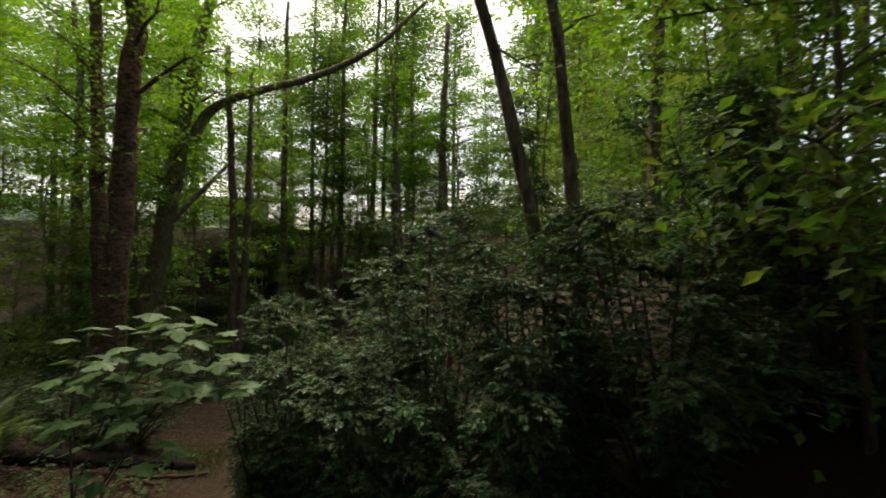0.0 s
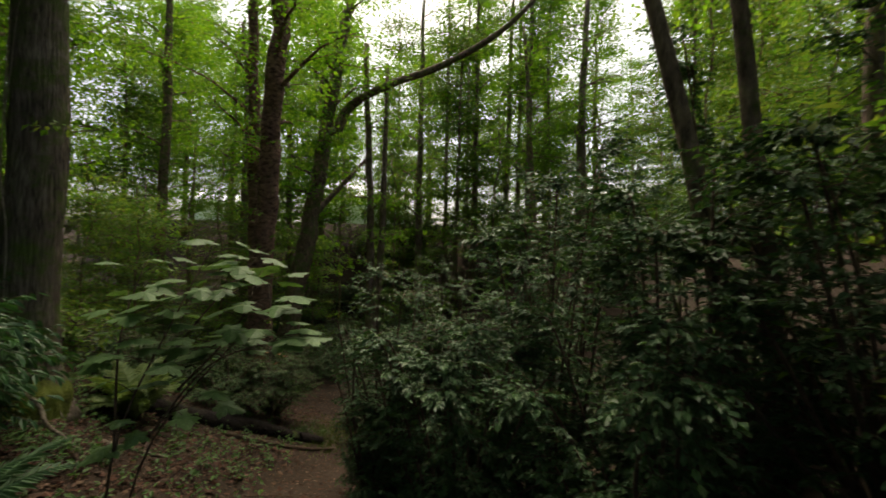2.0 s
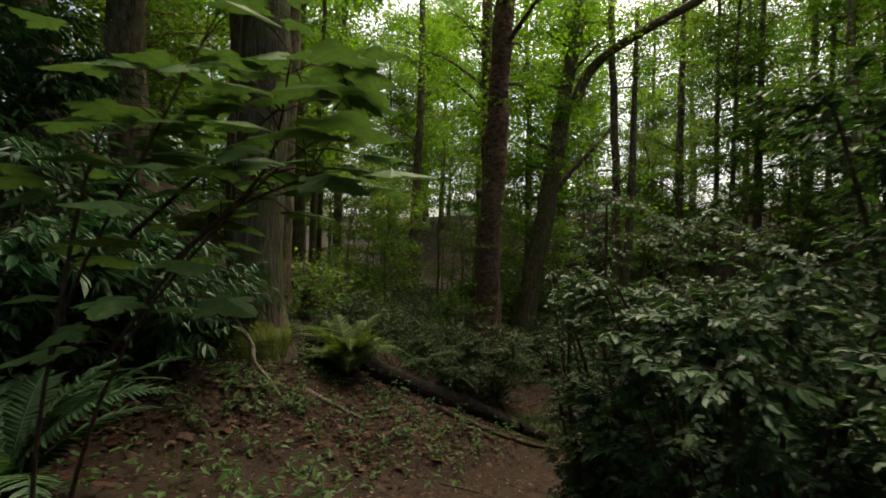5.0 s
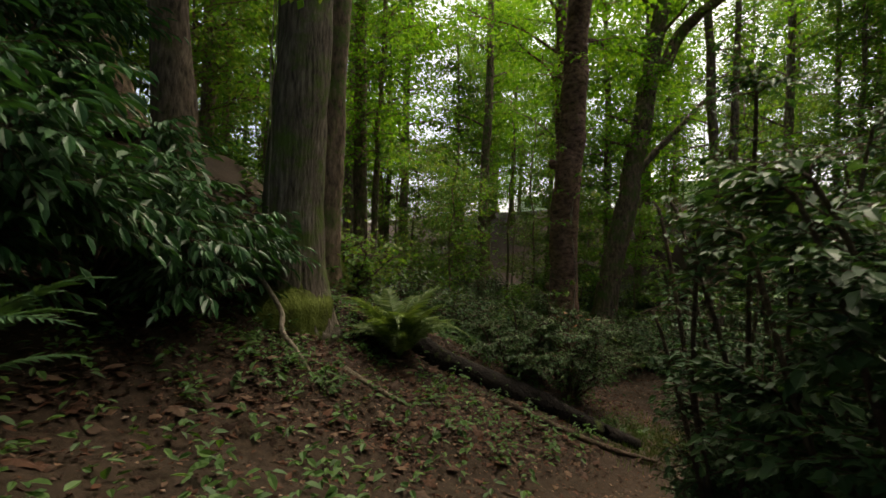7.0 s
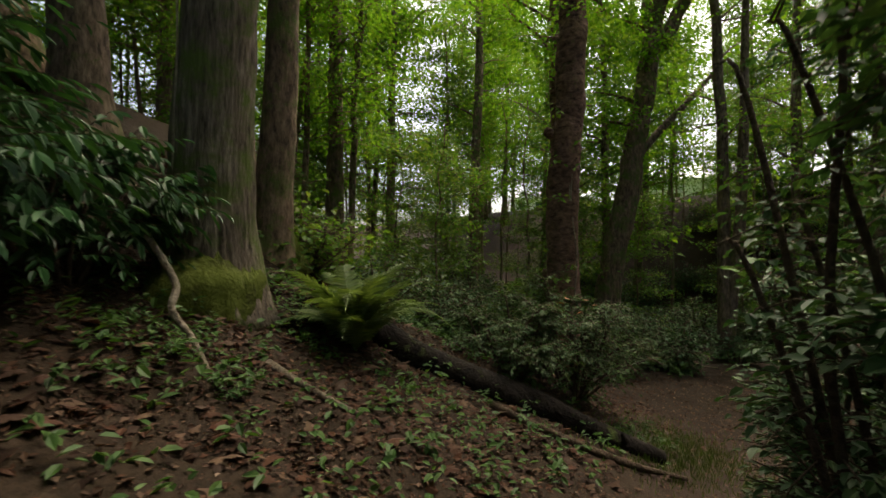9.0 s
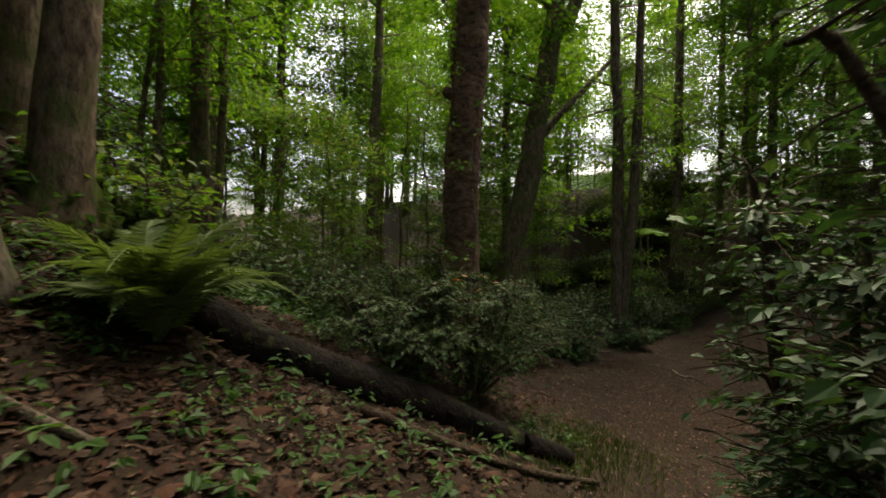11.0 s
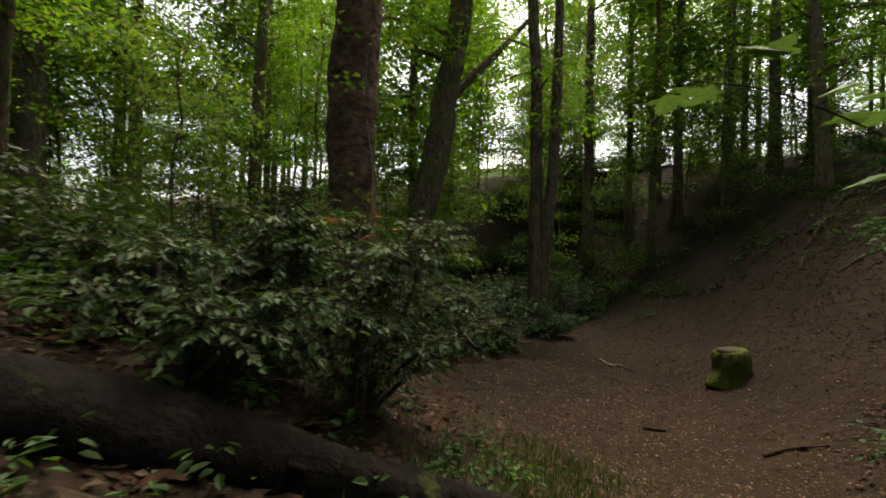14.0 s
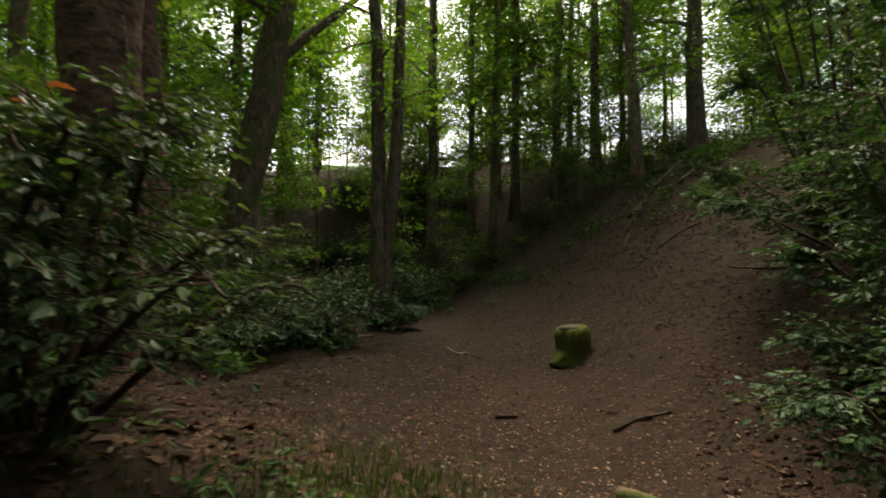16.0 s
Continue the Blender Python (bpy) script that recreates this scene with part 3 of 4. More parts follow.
def clear(x, y, gap):
    if any((x - a) ** 2 + (y - b) ** 2 < gap * gap for a, b in taken):
        return False
    taken.append((x, y))
    return True


def fill(shapes, count, gap, test, low, high, seed):
    """Copies of some shapes over the wood, where test allows."""
    r = np.random.default_rng(seed)
    made = tries = 0
    while made < count and tries < 6000:
        tries += 1
        a = r.uniform(0.6, 3.5) if made % 6 else r.uniform(3.5, 6.8)
        d = r.uniform(low, high)
        x, y = -6 + d * math.cos(a), 10 + d * math.sin(a)
        if test(x, y) and clear(x, y, gap):
            shape = shapes[made % len(shapes)]
            m = Matrix.Translation(on_ground(x, y)) @ Matrix.Rotation(r.uniform(0, 6.28), 4, "Z") @ Matrix.Scale(r.uniform(0.8, 1.2), 4)
            copy_thing(shape, m)
            made += 1


def hollow(x, y):
    """True where the hollow, the path and the slopes next to it lie open."""
    return -13 < x < 3 and -4 < y < 25 or (-8 < x < 3 and 12 < y < 27)


def sight_of_house(x, y):
    """True in the gap through which the white house shows."""
    return 22 < y < 60 and abs((x + 4.4) + 0.487 * (y - 7.4)) < 1.7


def sight_of_tall_trunk(x, y):
    """True in the gap before the tall clean trunk across the hollow."""
    return -26 < x < -11 and abs((y - 7.2) - 0.775 * (-4.2 - x)) < 1.5


def sight_of_trunk(x, y):
    """True in the gap before the stout trunk across the hollow."""
    return -25 < x < -11 and -2.6 < (y - 7.6) - 0.33 * (-4.6 - x) < 1.4


def sight_of_bank_top(x, y):
    """True in the thin stretch of wood above the bare bank, where the sky shows."""
    return 13 < math.hypot(x + 5, y - 9) < 46 and 70 < math.degrees(math.atan2(y - 9, x + 5)) < 82


fill(kinds, 74, 2.9, lambda x, y: not hollow(x, y) and not sight_of_trunk(x, y) and not sight_of_tall_trunk(x, y) and (y < -2 or math.hypot(x, y) > 18) and not sight_of_house(x, y) and not sight_of_bank_top(x, y) and y < 62, 16, 56, 1)
fill(young, 80, 1.1, lambda x, y: not hollow(x, y) and not sight_of_house(x, y) and not sight_of_trunk(x, y) and not sight_of_tall_trunk(x, y) and y > 4, 9, 32, 2)
fill(poles, 70, 0.8, lambda x, y: not hollow(x, y) and y > 4 and not sight_of_trunk(x, y) and not sight_of_tall_trunk(x, y), 8, 34, 4)
fill(kinds, 26, 4.0, lambda x, y: y > 56 and not sight_of_house(x, y), 58, 88, 3)
fill(young, 28, 1.8, lambda x, y: y > 33 and not sight_of_house(x, y) and not sight_of_bank_top(x, y), 30, 58, 6)
# added trees, mostly out of view, whose crowns shade the ground near the start
for k, (x, y) in enumerate(((-3.5, -4.5), (3.2, -2.6), (-9.5, -1.2), (-14.0, 0.5), (-6.5, -6.0), (9.5, -2.5), (-12.0, -5.0), (2.0, -8.0), (-5.0, 0.3), (-8.4, -0.4), (-18.6, 6.3), (-21.0, 3.9), (-19.5, 1.4), (-17.8, -1.0))):
    copy_thing(kinds[k % 4], Matrix.Translation(on_ground(x, y)) @ Matrix.Rotation(k * 1.3, 4, "Z"))
for shape in kinds + young + poles:
    for ob in (*shape.children_recursive, shape):
        bpy.data.objects.remove(ob)

# ---- shrubs ----
def build_shrub(name, place, size, label, leafmat, shape, leaf, leaves, seed, stems=9, droop=-0.25, category="shrub", group="", whole=True, cling=1.2):
    """Stems fanning from one foot, and leaves in sprays over an uneven outline. size: half-widths and height."""
    r = np.random.default_rng(seed)
    shrub = thing(name, place, label, category, group)
    bodies, tips = [], []
    for k in range(stems):
        a = 2 * math.pi * (k + r.uniform(0, 0.7)) / stems
        out = r.uniform(0.3, 1.0)
        end = np.array([math.cos(a) * size[0] * out, math.sin(a) * size[1] * out, size[2] * (1.05 - 0.6 * out * out) * r.uniform(0.7, 1.0)])
        line = smooth_line([(0.1 * math.cos(a), 0.1 * math.sin(a), -0.15), end * (0.4, 0.4, 0.5) + r.normal(0, 0.08, 3), end], 9)
        stem = [tube(line, (0.028, 0.006), 6, 0.05, seed=seed + k, cap=False)]
        for q in line[1:]:
            for _ in range(4):
                b = r.uniform(0, 2 * math.pi)
                ln = r.uniform(0.2, 0.5) * min(size[0], size[1])
                e = q + np.array([math.cos(b) * ln, math.sin(b) * ln, r.uniform(-0.4, 0.45) * ln])
                stem.append(tube(np.array([q, (q + e) / 2 + (0, 0, 0.03), e]), (0.008, 0.003), 3, 0, seed=k, cap=False))
                tips.extend([q + (e - q) * s for s in (0.35, 0.6, 0.8, 1.0)])
        bodies.append(joined(stem))
    tips = np.array(tips)
    floor = gz(tips[:, 0] + place[0], tips[:, 1] + place[1]) - place[2] if whole else -0.1
    tips = tips[tips[:, 2] > floor + 0.06]
    if whole:
        for body in bodies:
            piece("stem", mesh_of("stem", *body, smooth=True), TWIG, shrub)
    else:
        piece("twigwork", mesh_of("twigwork", *joined(bodies), smooth=True), TWIG, shrub)["kind"] = "stuff"
    piece("foliage", mesh_of("foliage", *limb_leaves(tips, leaves, leaf * cling, leaf, 0.6, shape, droop)), leafmat, shrub)["kind"] = "stuff"
    return shrub


def trail(y):
    """The middle of the trodden path."""
    return np.interp(y, (0, 1, 2.4, 3.8, 4.5, 5.1, 6.4, 7.0, 7.8, 8.5, 9.5, 12), (0.0, 0.15, -0.05, -1.15, -1.95, -2.45, -3.65, -4.2, -4.6, -4.9, -5.05, -5.5))


LAUREL_BLADE = (np.array([(0, 0, 0), (0.17, 0.3, 0.05), (0.15, 0.68, 0.01), (0, 1, -0.16), (-0.15, 0.68, 0.01), (-0.17, 0.3, 0.05)]), np.array([(0, 1, 2, 3), (0, 3, 4, 5)]))


def build_spray_shrub(name, place, size, label, leafmat, shape, leaf, seed, branches, twigs, per_twig=10, twig=0.5, droop=0.15, clearance=0.05, group="", upright=0.0):
    """Arching branches with side twigs, the leaves set alternately along each twig in flat sprays."""
    r = np.random.default_rng(seed)
    shrub = thing(name, place, label, "shrub", group)
    at, yaws, pitches = [], [], []
    for k in range(branches):
        a = 2.4 * k + r.normal(0, 0.25)
        out = math.sqrt(r.uniform(0.06, 1.0))
        end = np.array([math.cos(a) * size[0] * out, math.sin(a) * size[1] * out, size[2] * (1.05 - (0.62 - upright) * out * out) * r.uniform(0.72, 1.05)])
        if upright and k % 2:
            end = np.array([math.cos(a) * size[0] * (0.75 + 0.3 * out), math.sin(a) * size[1] * (0.75 + 0.3 * out), min(size[2], 4.0) * r.uniform(0.12, 0.7)])
        while abs(end[0] + place[0] - trail(end[1] + place[1])) < 0.8 + 0.35 * (k % 4) and out > 0.05:
            end, out = end * (0.85, 0.85, 0.97), out * 0.85
        arc = smooth_line([(0.12 * math.cos(a), 0.12 * math.sin(a), -0.15), end * (0.5, 0.5, 0.5) + r.normal(0, 0.07, 3), end * (0.85, 0.85, 0.92), end - (0, 0, droop * out)], 12)
        stem = [tube(arc, (0.026, 0.006), 6, 0.05, seed=seed + k, cap=False)]
        for _ in range(twigs):
            s = r.uniform(1.6 if upright else 2.5, 10.99)
            i = int(s)
            q = arc[i] + (arc[min(i + 1, 11)] - arc[i]) * (s - i)
            phi = a + r.choice([-1, 1]) * r.uniform(0.1, 1.3) if r.uniform() < 0.75 else r.uniform(0, 6.28)
            ln = twig * r.uniform(0.45, 1.1)
            e = q + np.array([math.cos(phi) * ln, math.sin(phi) * ln, ln * r.normal(0.02, 0.28)])
            if abs(e[0] + place[0] - trail(e[1] + place[1])) < 0.9 or e[2] + place[2] < gz(e[0] + place[0], e[1] + place[1]) + clearance:
                continue
            stem.append(tube(np.array([q, (q + e) / 2 + (0, 0, 0.03), e]), (0.006, 0.002), 3, 0, cap=False))
            f = np.linspace(0.12, 1.0, per_twig)
            line = q + (e - q) * f[:, None] + np.stack([0 * f, 0 * f, 0.1 * ln * (f - f * f) * 4 * 0.3], -1)
            turn = 0.95 * np.where(np.arange(per_twig) % 2, 1, -1) * (1 - 0.45 * f) + r.normal(0, 0.18, per_twig)
            turn[-1] *= 0.2
            at.append(line + r.normal(0, 0.008, (per_twig, 3)))
            yaws.append(phi + turn - math.pi / 2)
            pitches.append(r.normal(-droop * 1.6, 0.22, per_twig) + (e[2] - q[2]) / ln * 0.4)
        piece("stem", mesh_of("stem", *joined(stem), smooth=True), TWIG, shrub)
    at, yaws, pitches = np.vstack(at), np.concatenate(yaws), np.concatenate(pitches)
    keep = at[:, 2] + place[2] > gz(at[:, 0] + place[0], at[:, 1] + place[1]) + clearance
    keep &= np.abs(at[:, 0] + place[0] - trail(at[:, 1] + place[1])) > r.uniform(0.7, 1.5, len(at))
    at, yaws, pitches = at[keep], yaws[keep], pitches[keep]
    n = len(at)
    piece("foliage", mesh_of("foliage", *scatter(shape, at, leaf * r.uniform(0.6, 1.2, n), yaws, pitches, r.normal(0, 0.3, n))), leafmat, shrub)["kind"] = "stuff"
    return shrub


HOLLY = "dark green glossy holly bush"
for x, y, sx, sy, h, b, w, s in (
    (-2.8, 7.7, 1.0, 0.95, 4.0, 30, 46, 1), (-3.3, 9.1, 1.0, 0.9, 3.0, 30, 46, 15), (-1.5, 7.0, 1.3, 1.1, 3.6, 26, 36, 2), (-0.3, 7.7, 1.4, 1.3, 5.4, 28, 40, 3), (0.9, 6.2, 1.5, 1.3, 4.0, 28, 38, 4),
    (2.6, 5.8, 1.6, 1.5, 4.4, 26, 36, 5), (4.3, 5.0, 1.7, 1.8, 4.5, 26, 32, 6), (1.9, 8.2, 1.8, 1.6, 5.6, 26, 36, 7), (-2.4, 9.7, 1.1, 1.2, 4.6, 26, 36, 8),
    # the last two bushes stand out of view, added to shade the near right
    (-1.5, 11.6, 1.5, 1.5, 4.0, 22, 34, 9), (-2.5, 12.8, 1.0, 1.0, 3.6, 24, 36, 18), (-1.2, 16.9, 1.8, 1.8, 6.4, 26, 40, 10), (-1.8, 14.5, 1.0, 1.0, 2.2, 18, 30, 14), (0.8, 18.6, 2.0, 2.0, 5.0, 20, 34, 11), (5.2, 8.5, 2.2, 2.0, 5.2, 22, 34, 12), (3.8, 1.2, 1.3, 1.3, 3.6, 14, 26, 16), (2.4, -1.6, 1.4, 1.2, 3.2, 14, 26, 17),
):
    build_spray_shrub("holly_bush", on_ground(x, y), (sx, sy, h), "tall dark holly tree with glossy leaves" if h > 4.4 else HOLLY, HOLLY_LEAF, SPINY_LEAF, 0.062 if x < -1.9 else 0.09, 100 + s, b, w, 13, 0.5, group="holly bushes by the path", upright=0.25)

build_spray_shrub("holly_bush", on_ground(-7.65, 9.95), (1.0, 0.75, 1.25), "sparse grey-green holly bush behind the fallen log", GREY_LEAF, SPINY_LEAF, 0.065, 134, 16, 26, 11, 0.4)
build_spray_shrub("holly_bush", on_ground(-7.45, 11.15), (1.7, 1.45, 1.85), "sparse grey-green holly bush beside the fallen log", GREY_LEAF, SPINY_LEAF, 0.065, 130, 24, 34, 11, 0.45)
build_spray_shrub("holly_bush", on_ground(-9.2, 21.0), (0.8, 0.6, 0.9), "low ivy and holly clump at the foot of the forked tree", HOLLY_LEAF, SPINY_LEAF, 0.08, 131, 12, 18, 10, 0.35)
build_spray_shrub("hazel_shrub", on_ground(-10.3, 16.3), (1.4, 1.0, 1.4), "low shrub with pale green leaf sprays behind the cherry", GREY_LEAF, LEAF, 0.1, 132, 14, 16, 8, 0.55)
build_spray_shrub("hazel_shrub", on_ground(-10.6, 12.2), (1.3, 1.2, 1.3), "low shrub with pale green leaf sprays in the hollow", GREY_LEAF, LEAF, 0.09, 133, 14, 18, 9, 0.5)
build_spray_shrub("laurel_bush", on_ground(-7.2, 3.7), (1.9, 1.2, 1.6), "glossy dark green laurel bush on the bank", LAUREL_LEAF, LAUREL_BLADE, 0.155, 140, 24, 22, 11, 0.7, 0.3, 0.3)
build_spray_shrub("laurel_bush", on_ground(-7.3, 4.75), (1.25, 0.8, 1.3), "low spreading laurel in front of the furrowed maple", LAUREL_LEAF, LAUREL_BLADE, 0.15, 143, 18, 16, 11, 0.65, 0.3, 0.3)
build_spray_shrub("laurel_bush", on_ground(-5.6, 2.8), (1.2, 1.1, 2.7), "glossy dark green laurel bush on the bank", LAUREL_LEAF, LAUREL_BLADE, 0.15, 141, 22, 24, 11, 0.65, 0.3, 0.15)
build_spray_shrub("laurel_bush", on_ground(-8.4, 2.4), (2.0, 1.8, 3.5), "tall glossy dark green laurel bush on the bank", LAUREL_LEAF, LAUREL_BLADE, 0.16, 142, 26, 28, 11, 0.75, 0.3, 0.2)

# low growth over the slopes of the hollow
low = [build_shrub("low_shrub", (0, 0, -300 - 5 * k), (1.0 + 0.2 * k, 1.0, 0.9 + 0.35 * k), "low dark green shrub on the woodland floor", (UNDER_LEAF, HOLLY_LEAF, GREY_LEAF)[k], SMALL_LEAF, 0.11, 1500, 150 + k, stems=11,
                   group="low shrubs of the wood", whole=False, cling=1.6) for k in range(3)]


def slopes(x, y):
    """Where low growth stands: off the path, the clearing and the bare bank."""
    if x > -9.8 and y < 31 and x < 4:
        return False
    return y < 36 and (y > 7 or x < -17) and not (x > -16 and sight_of_trunk(x, y))


taken.clear()
fill(low, 230, 0.8, slopes, 3.5, 27, 5)
for k in range(9):
    x, y = -14 + 4.0 * ((k * 0.618) % 1), 24.5 + 8.5 * ((k * 0.381) % 1)
    copy_thing(low[1 + k % 2], Matrix.Translation(on_ground(x, y)) @ Matrix.Rotation(k * 2.1, 4, "Z") @ Matrix.Scale(0.9 + 0.06 * (k % 5), 4))
for shape in low:
    for ob in (*shape.children_recursive, shape):
        bpy.data.objects.remove(ob)

# ---- ferns ----
def frond_mesh(length, arch, seed):
    """One fern frond: an arched midrib with narrowing leaflets on both sides."""
    r = np.random.default_rng(seed)
    t = np.linspace(0, 1, 12)
    rib = np.stack([np.zeros(12), length * (t - 0.18 * t ** 3), length * arch * (1.5 * t - 1.75 * t ** 2)], -1)
    body = tube(rib, (0.006, 0.002), 4, 0, cap=False)
    n = 34
    s = np.linspace(0.1, 0.99, n)
    at = np.stack([np.interp(s, t, rib[:, k]) for k in range(3)], -1)
    wide = length * 0.17 * np.sin(np.pi * np.clip(s * 0.93 + 0.1, 0, 1)) ** 0.7 * (1 - 0.35 * s)
    slope = np.gradient(np.interp(s, t, rib[:, 2])) / np.gradient(np.interp(s, t, rib[:, 1]))
    blade = (np.array([(0, 0, 0), (0.1, 0.12, 0.02), (0.085, 0.6, 0.0), (0, 1, -0.1), (-0.085, 0.6, 0.0), (-0.1, 0.12, 0.02)]), LEAF[1])
    sides = []
    for sign in (1, -1):
        yaw = -sign * (1.25 - 0.35 * s) + r.normal(0, 0.06, n)
        sides.append(scatter(blade, at, wide * r.uniform(0.9, 1.08, n), yaw, slope * 0.3 - 0.12 + r.normal(0, 0.08, n), sign * slope * 0.4))
    return mesh_of("frond", *joined([body] + sides))


FRONDS = [frond_mesh(1.0, a, 200 + k) for k, a in enumerate((0.35, 0.5, 0.28, 0.62))]


def build_fern(place, reach, fronds, label, seed, group="", blades_of=None):
    r = np.random.default_rng(seed)
    fern = thing("sword_fern", place, label, "fern", group)
    for k in range(fronds):
        a = 2 * math.pi * k / fronds * 2.4 + r.normal(0, 0.2)
        rise = r.uniform(0.3, 1.05)
        m = Matrix.Rotation(a, 4, "Z") @ Matrix.Rotation(rise, 4, "X") @ Matrix.Rotation(r.normal(0, 0.2), 4, "Y") @ Matrix.Scale(reach * r.uniform(0.75, 1.1), 4)
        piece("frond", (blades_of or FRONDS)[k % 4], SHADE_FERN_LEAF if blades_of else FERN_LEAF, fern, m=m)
    return fern


# fronds for the ferns under the laurel, coloured with the shade-darkened green
SHADED_FRONDS = [frond_mesh(1.0, a, 210 + k) for k, a in enumerate((0.3, 0.4, 0.25, 0.5))]
build_fern(on_ground(-7.3, 7.35, -0.03), 1.4, 38, "large green sword fern above the fallen log", 1)
build_fern(on_ground(-4.2, 3.1, 0.02), 1.4, 22, "sword fern under the laurel, shade put into its green", 2, blades_of=SHADED_FRONDS)
build_fern(on_ground(-3.7, 2.1, 0.02), 1.1, 16, "sword fern under the laurel, shade put into its green", 3, blades_of=SHADED_FRONDS)
build_fern(on_ground(-7.6, 3.9, -0.9), 0.6, 12, "sword fern among the laurel leaves", 4)
for k, (x, y) in enumerate(((-11.2, 12.6), (-12.4, 15.2), (-13.0, 9.4), (-14.3, 18.1), (-11.6, 19.6), (-13.5, 23.5), (-11.8, 26.0), (-10.2, 25.6), (-12.6, 11.1), (-8.2, 27.2), (-6.4, 27.6), (-14.8, 12.8), (-10.9, 17.2))):
    build_fern(on_ground(x, y, 0.02), 0.75, 14, "green fern on the woodland floor", 10 + k, "ferns of the wood")


# ---- young maple with broad leaves ----
def build_maple_sapling(foot, lines, label, sprays, leaf, seed):
    """Thin stems and broad leaves on long stalks, laid out in tiers."""
    r = np.random.default_rng(seed)
    sapling = thing("maple_sapling", foot, label, "sapling")
    off = np.array(foot)
    curves = [smooth_line(np.array(p) - off, 14) for p in lines]
    for c in curves:
        piece("stem", mesh_of("stem", *tube(c, (0.009, 0.003), 7, 0.04, seed=seed), smooth=True), TWIG, sapling)
    v, f = LOBED_LEAF
    blade = mesh_of("leaf", v, f)
    for c in curves:
        for q in c[5:]:
            for _ in range(sprays):
                a = r.uniform(0, 2 * math.pi)
                ln = r.uniform(0.06, 0.28)
                end = q + np.array([math.cos(a) * ln, math.sin(a) * ln, r.uniform(-0.04, 0.12)])
                stalk = tube(np.array([q, (q + end) / 2 + (0, 0, 0.02), end]), (0.003, 0.002), 4, 0, cap=False)
                m = Matrix.Translation(end) @ Matrix.Rotation(a - math.pi / 2 + r.normal(0, 0.4), 4, "Z") @ Matrix.Rotation(r.normal(-0.16, 0.16), 4, "X") @ Matrix.Rotation(r.normal(0, 0.14), 4, "Y") @ Matrix.Scale(leaf * r.uniform(0.65, 1.15), 4)
                one = piece("leaf", blade, MAPLE_LEAF, sapling, m=m)
                piece("stalk", mesh_of("stalk", *stalk), TWIG, one, m=m.inverted())
    return sapling


build_maple_sapling(on_ground(-2.55, 3.15), [
    [on_ground(-2.55, 3.15), (-2.5, 3.2, 0.1), (-2.35, 3.45, 0.85), (-2.2, 3.65, 1.4)],
    [on_ground(-2.55, 3.15), (-2.45, 3.35, 0.0), (-2.15, 3.65, 0.6), (-1.9, 3.95, 0.95)],
    [(-2.5, 3.2, 0.1), (-2.6, 3.3, 0.75), (-2.6, 3.45, 1.2)],
    [(-2.45, 3.35, 0.1), (-2.2, 3.6, 0.55), (-1.8, 3.8, 0.72)],
    [(-2.45, 3.4, 0.5), (-2.35, 3.8, 0.95), (-2.25, 4.1, 1.25)],
    [(-2.35, 3.5, 0.4), (-2.15, 3.75, 0.75), (-1.95, 3.75, 1.1)],
], "young maple with tiers of broad light green leaves", 2, 0.2, 31)
build_maple_sapling(on_ground(-3.3, 11.3), [
    [on_ground(-3.3, 11.3), (-3.5, 11.2, -2.2), (-3.9, 11.0, -1.2), (-4.5, 10.8, -0.75), (-4.95, 10.6, -0.65)],
    [(-3.8, 11.05, -1.4), (-3.9, 11.3, -0.8), (-4.1, 11.3, -0.55)],
], "young maple reaching over the path with broad yellow-green leaves", 1, 0.2, 32)


# ---- fallen wood ----
def build_log(name, points, radii, label, bark, seed, seg=12, lumps=0.08, category="log", n=26, rings=0.0):
    pts = np.array(points, float)
    log = thing(name, tuple(pts[0]), label, category)
    line = smooth_line(pts - pts[0], n)
    piece("wood", mesh_of("wood", *tube(line, radii, seg, lumps, rings=rings, seed=seed), smooth=True), bark, log)
    r = np.random.default_rng(seed)
    for k in range(2 if radii[0] > 0.03 else 1):
        i = r.integers(n // 4, n - 4)
        a = r.uniform(0, 6.28)
        ln = radii[0] * r.uniform(1.4, 2.2)
        e = line[i] + np.array([math.cos(a), math.sin(a), 0.7]) * ln
        piece("snag", mesh_of("snag", *tube(np.array([line[i], (line[i] + e) / 2, e]), (radii[0] * 0.25, radii[0] * 0.1), 6, 0.05, seed=k), smooth=True), bark, log)
    return log


def along(places, lift):
    return [(x, y, float(gz(x, y)) + lift) for x, y in places]


build_log("fallen_log", along(((-8.2, 7.35), (-7.6, 8.1), (-7.1, 8.85), (-6.65, 9.55), (-6.22, 10.3), (-5.85, 10.95)), 0.03), (0.2, 0.21, 0.21, 0.19, 0.16, 0.1), "fallen rotten log, almost black, lying down the slope", BARK_ROTTEN, 41, 24, 0.1, n=40, rings=0.02)
build_log("fallen_branch", along(((-6.6, 8.7), (-6.1, 9.3), (-5.7, 10.0), (-5.45, 10.8)), 0.05), (0.05, 0.045, 0.03), "long brown fallen branch beside the log", TWIG, 42)
build_log("fallen_branch", [(-7.05, 5.35, float(gz(-7.05, 5.35)) + 0.62), (-6.83, 5.54, float(gz(-6.83, 5.54)) + 0.38), (-6.62, 5.5, float(gz(-6.62, 5.5)) + 0.2), (-6.45, 5.62, float(gz(-6.45, 5.62)) + 0.1), (-6.2, 5.7, float(gz(-6.2, 5.7)) + 0.02)], (0.028, 0.03, 0.024, 0.018), "pale broken branch propped against the bank", PALE_STICK, 43)
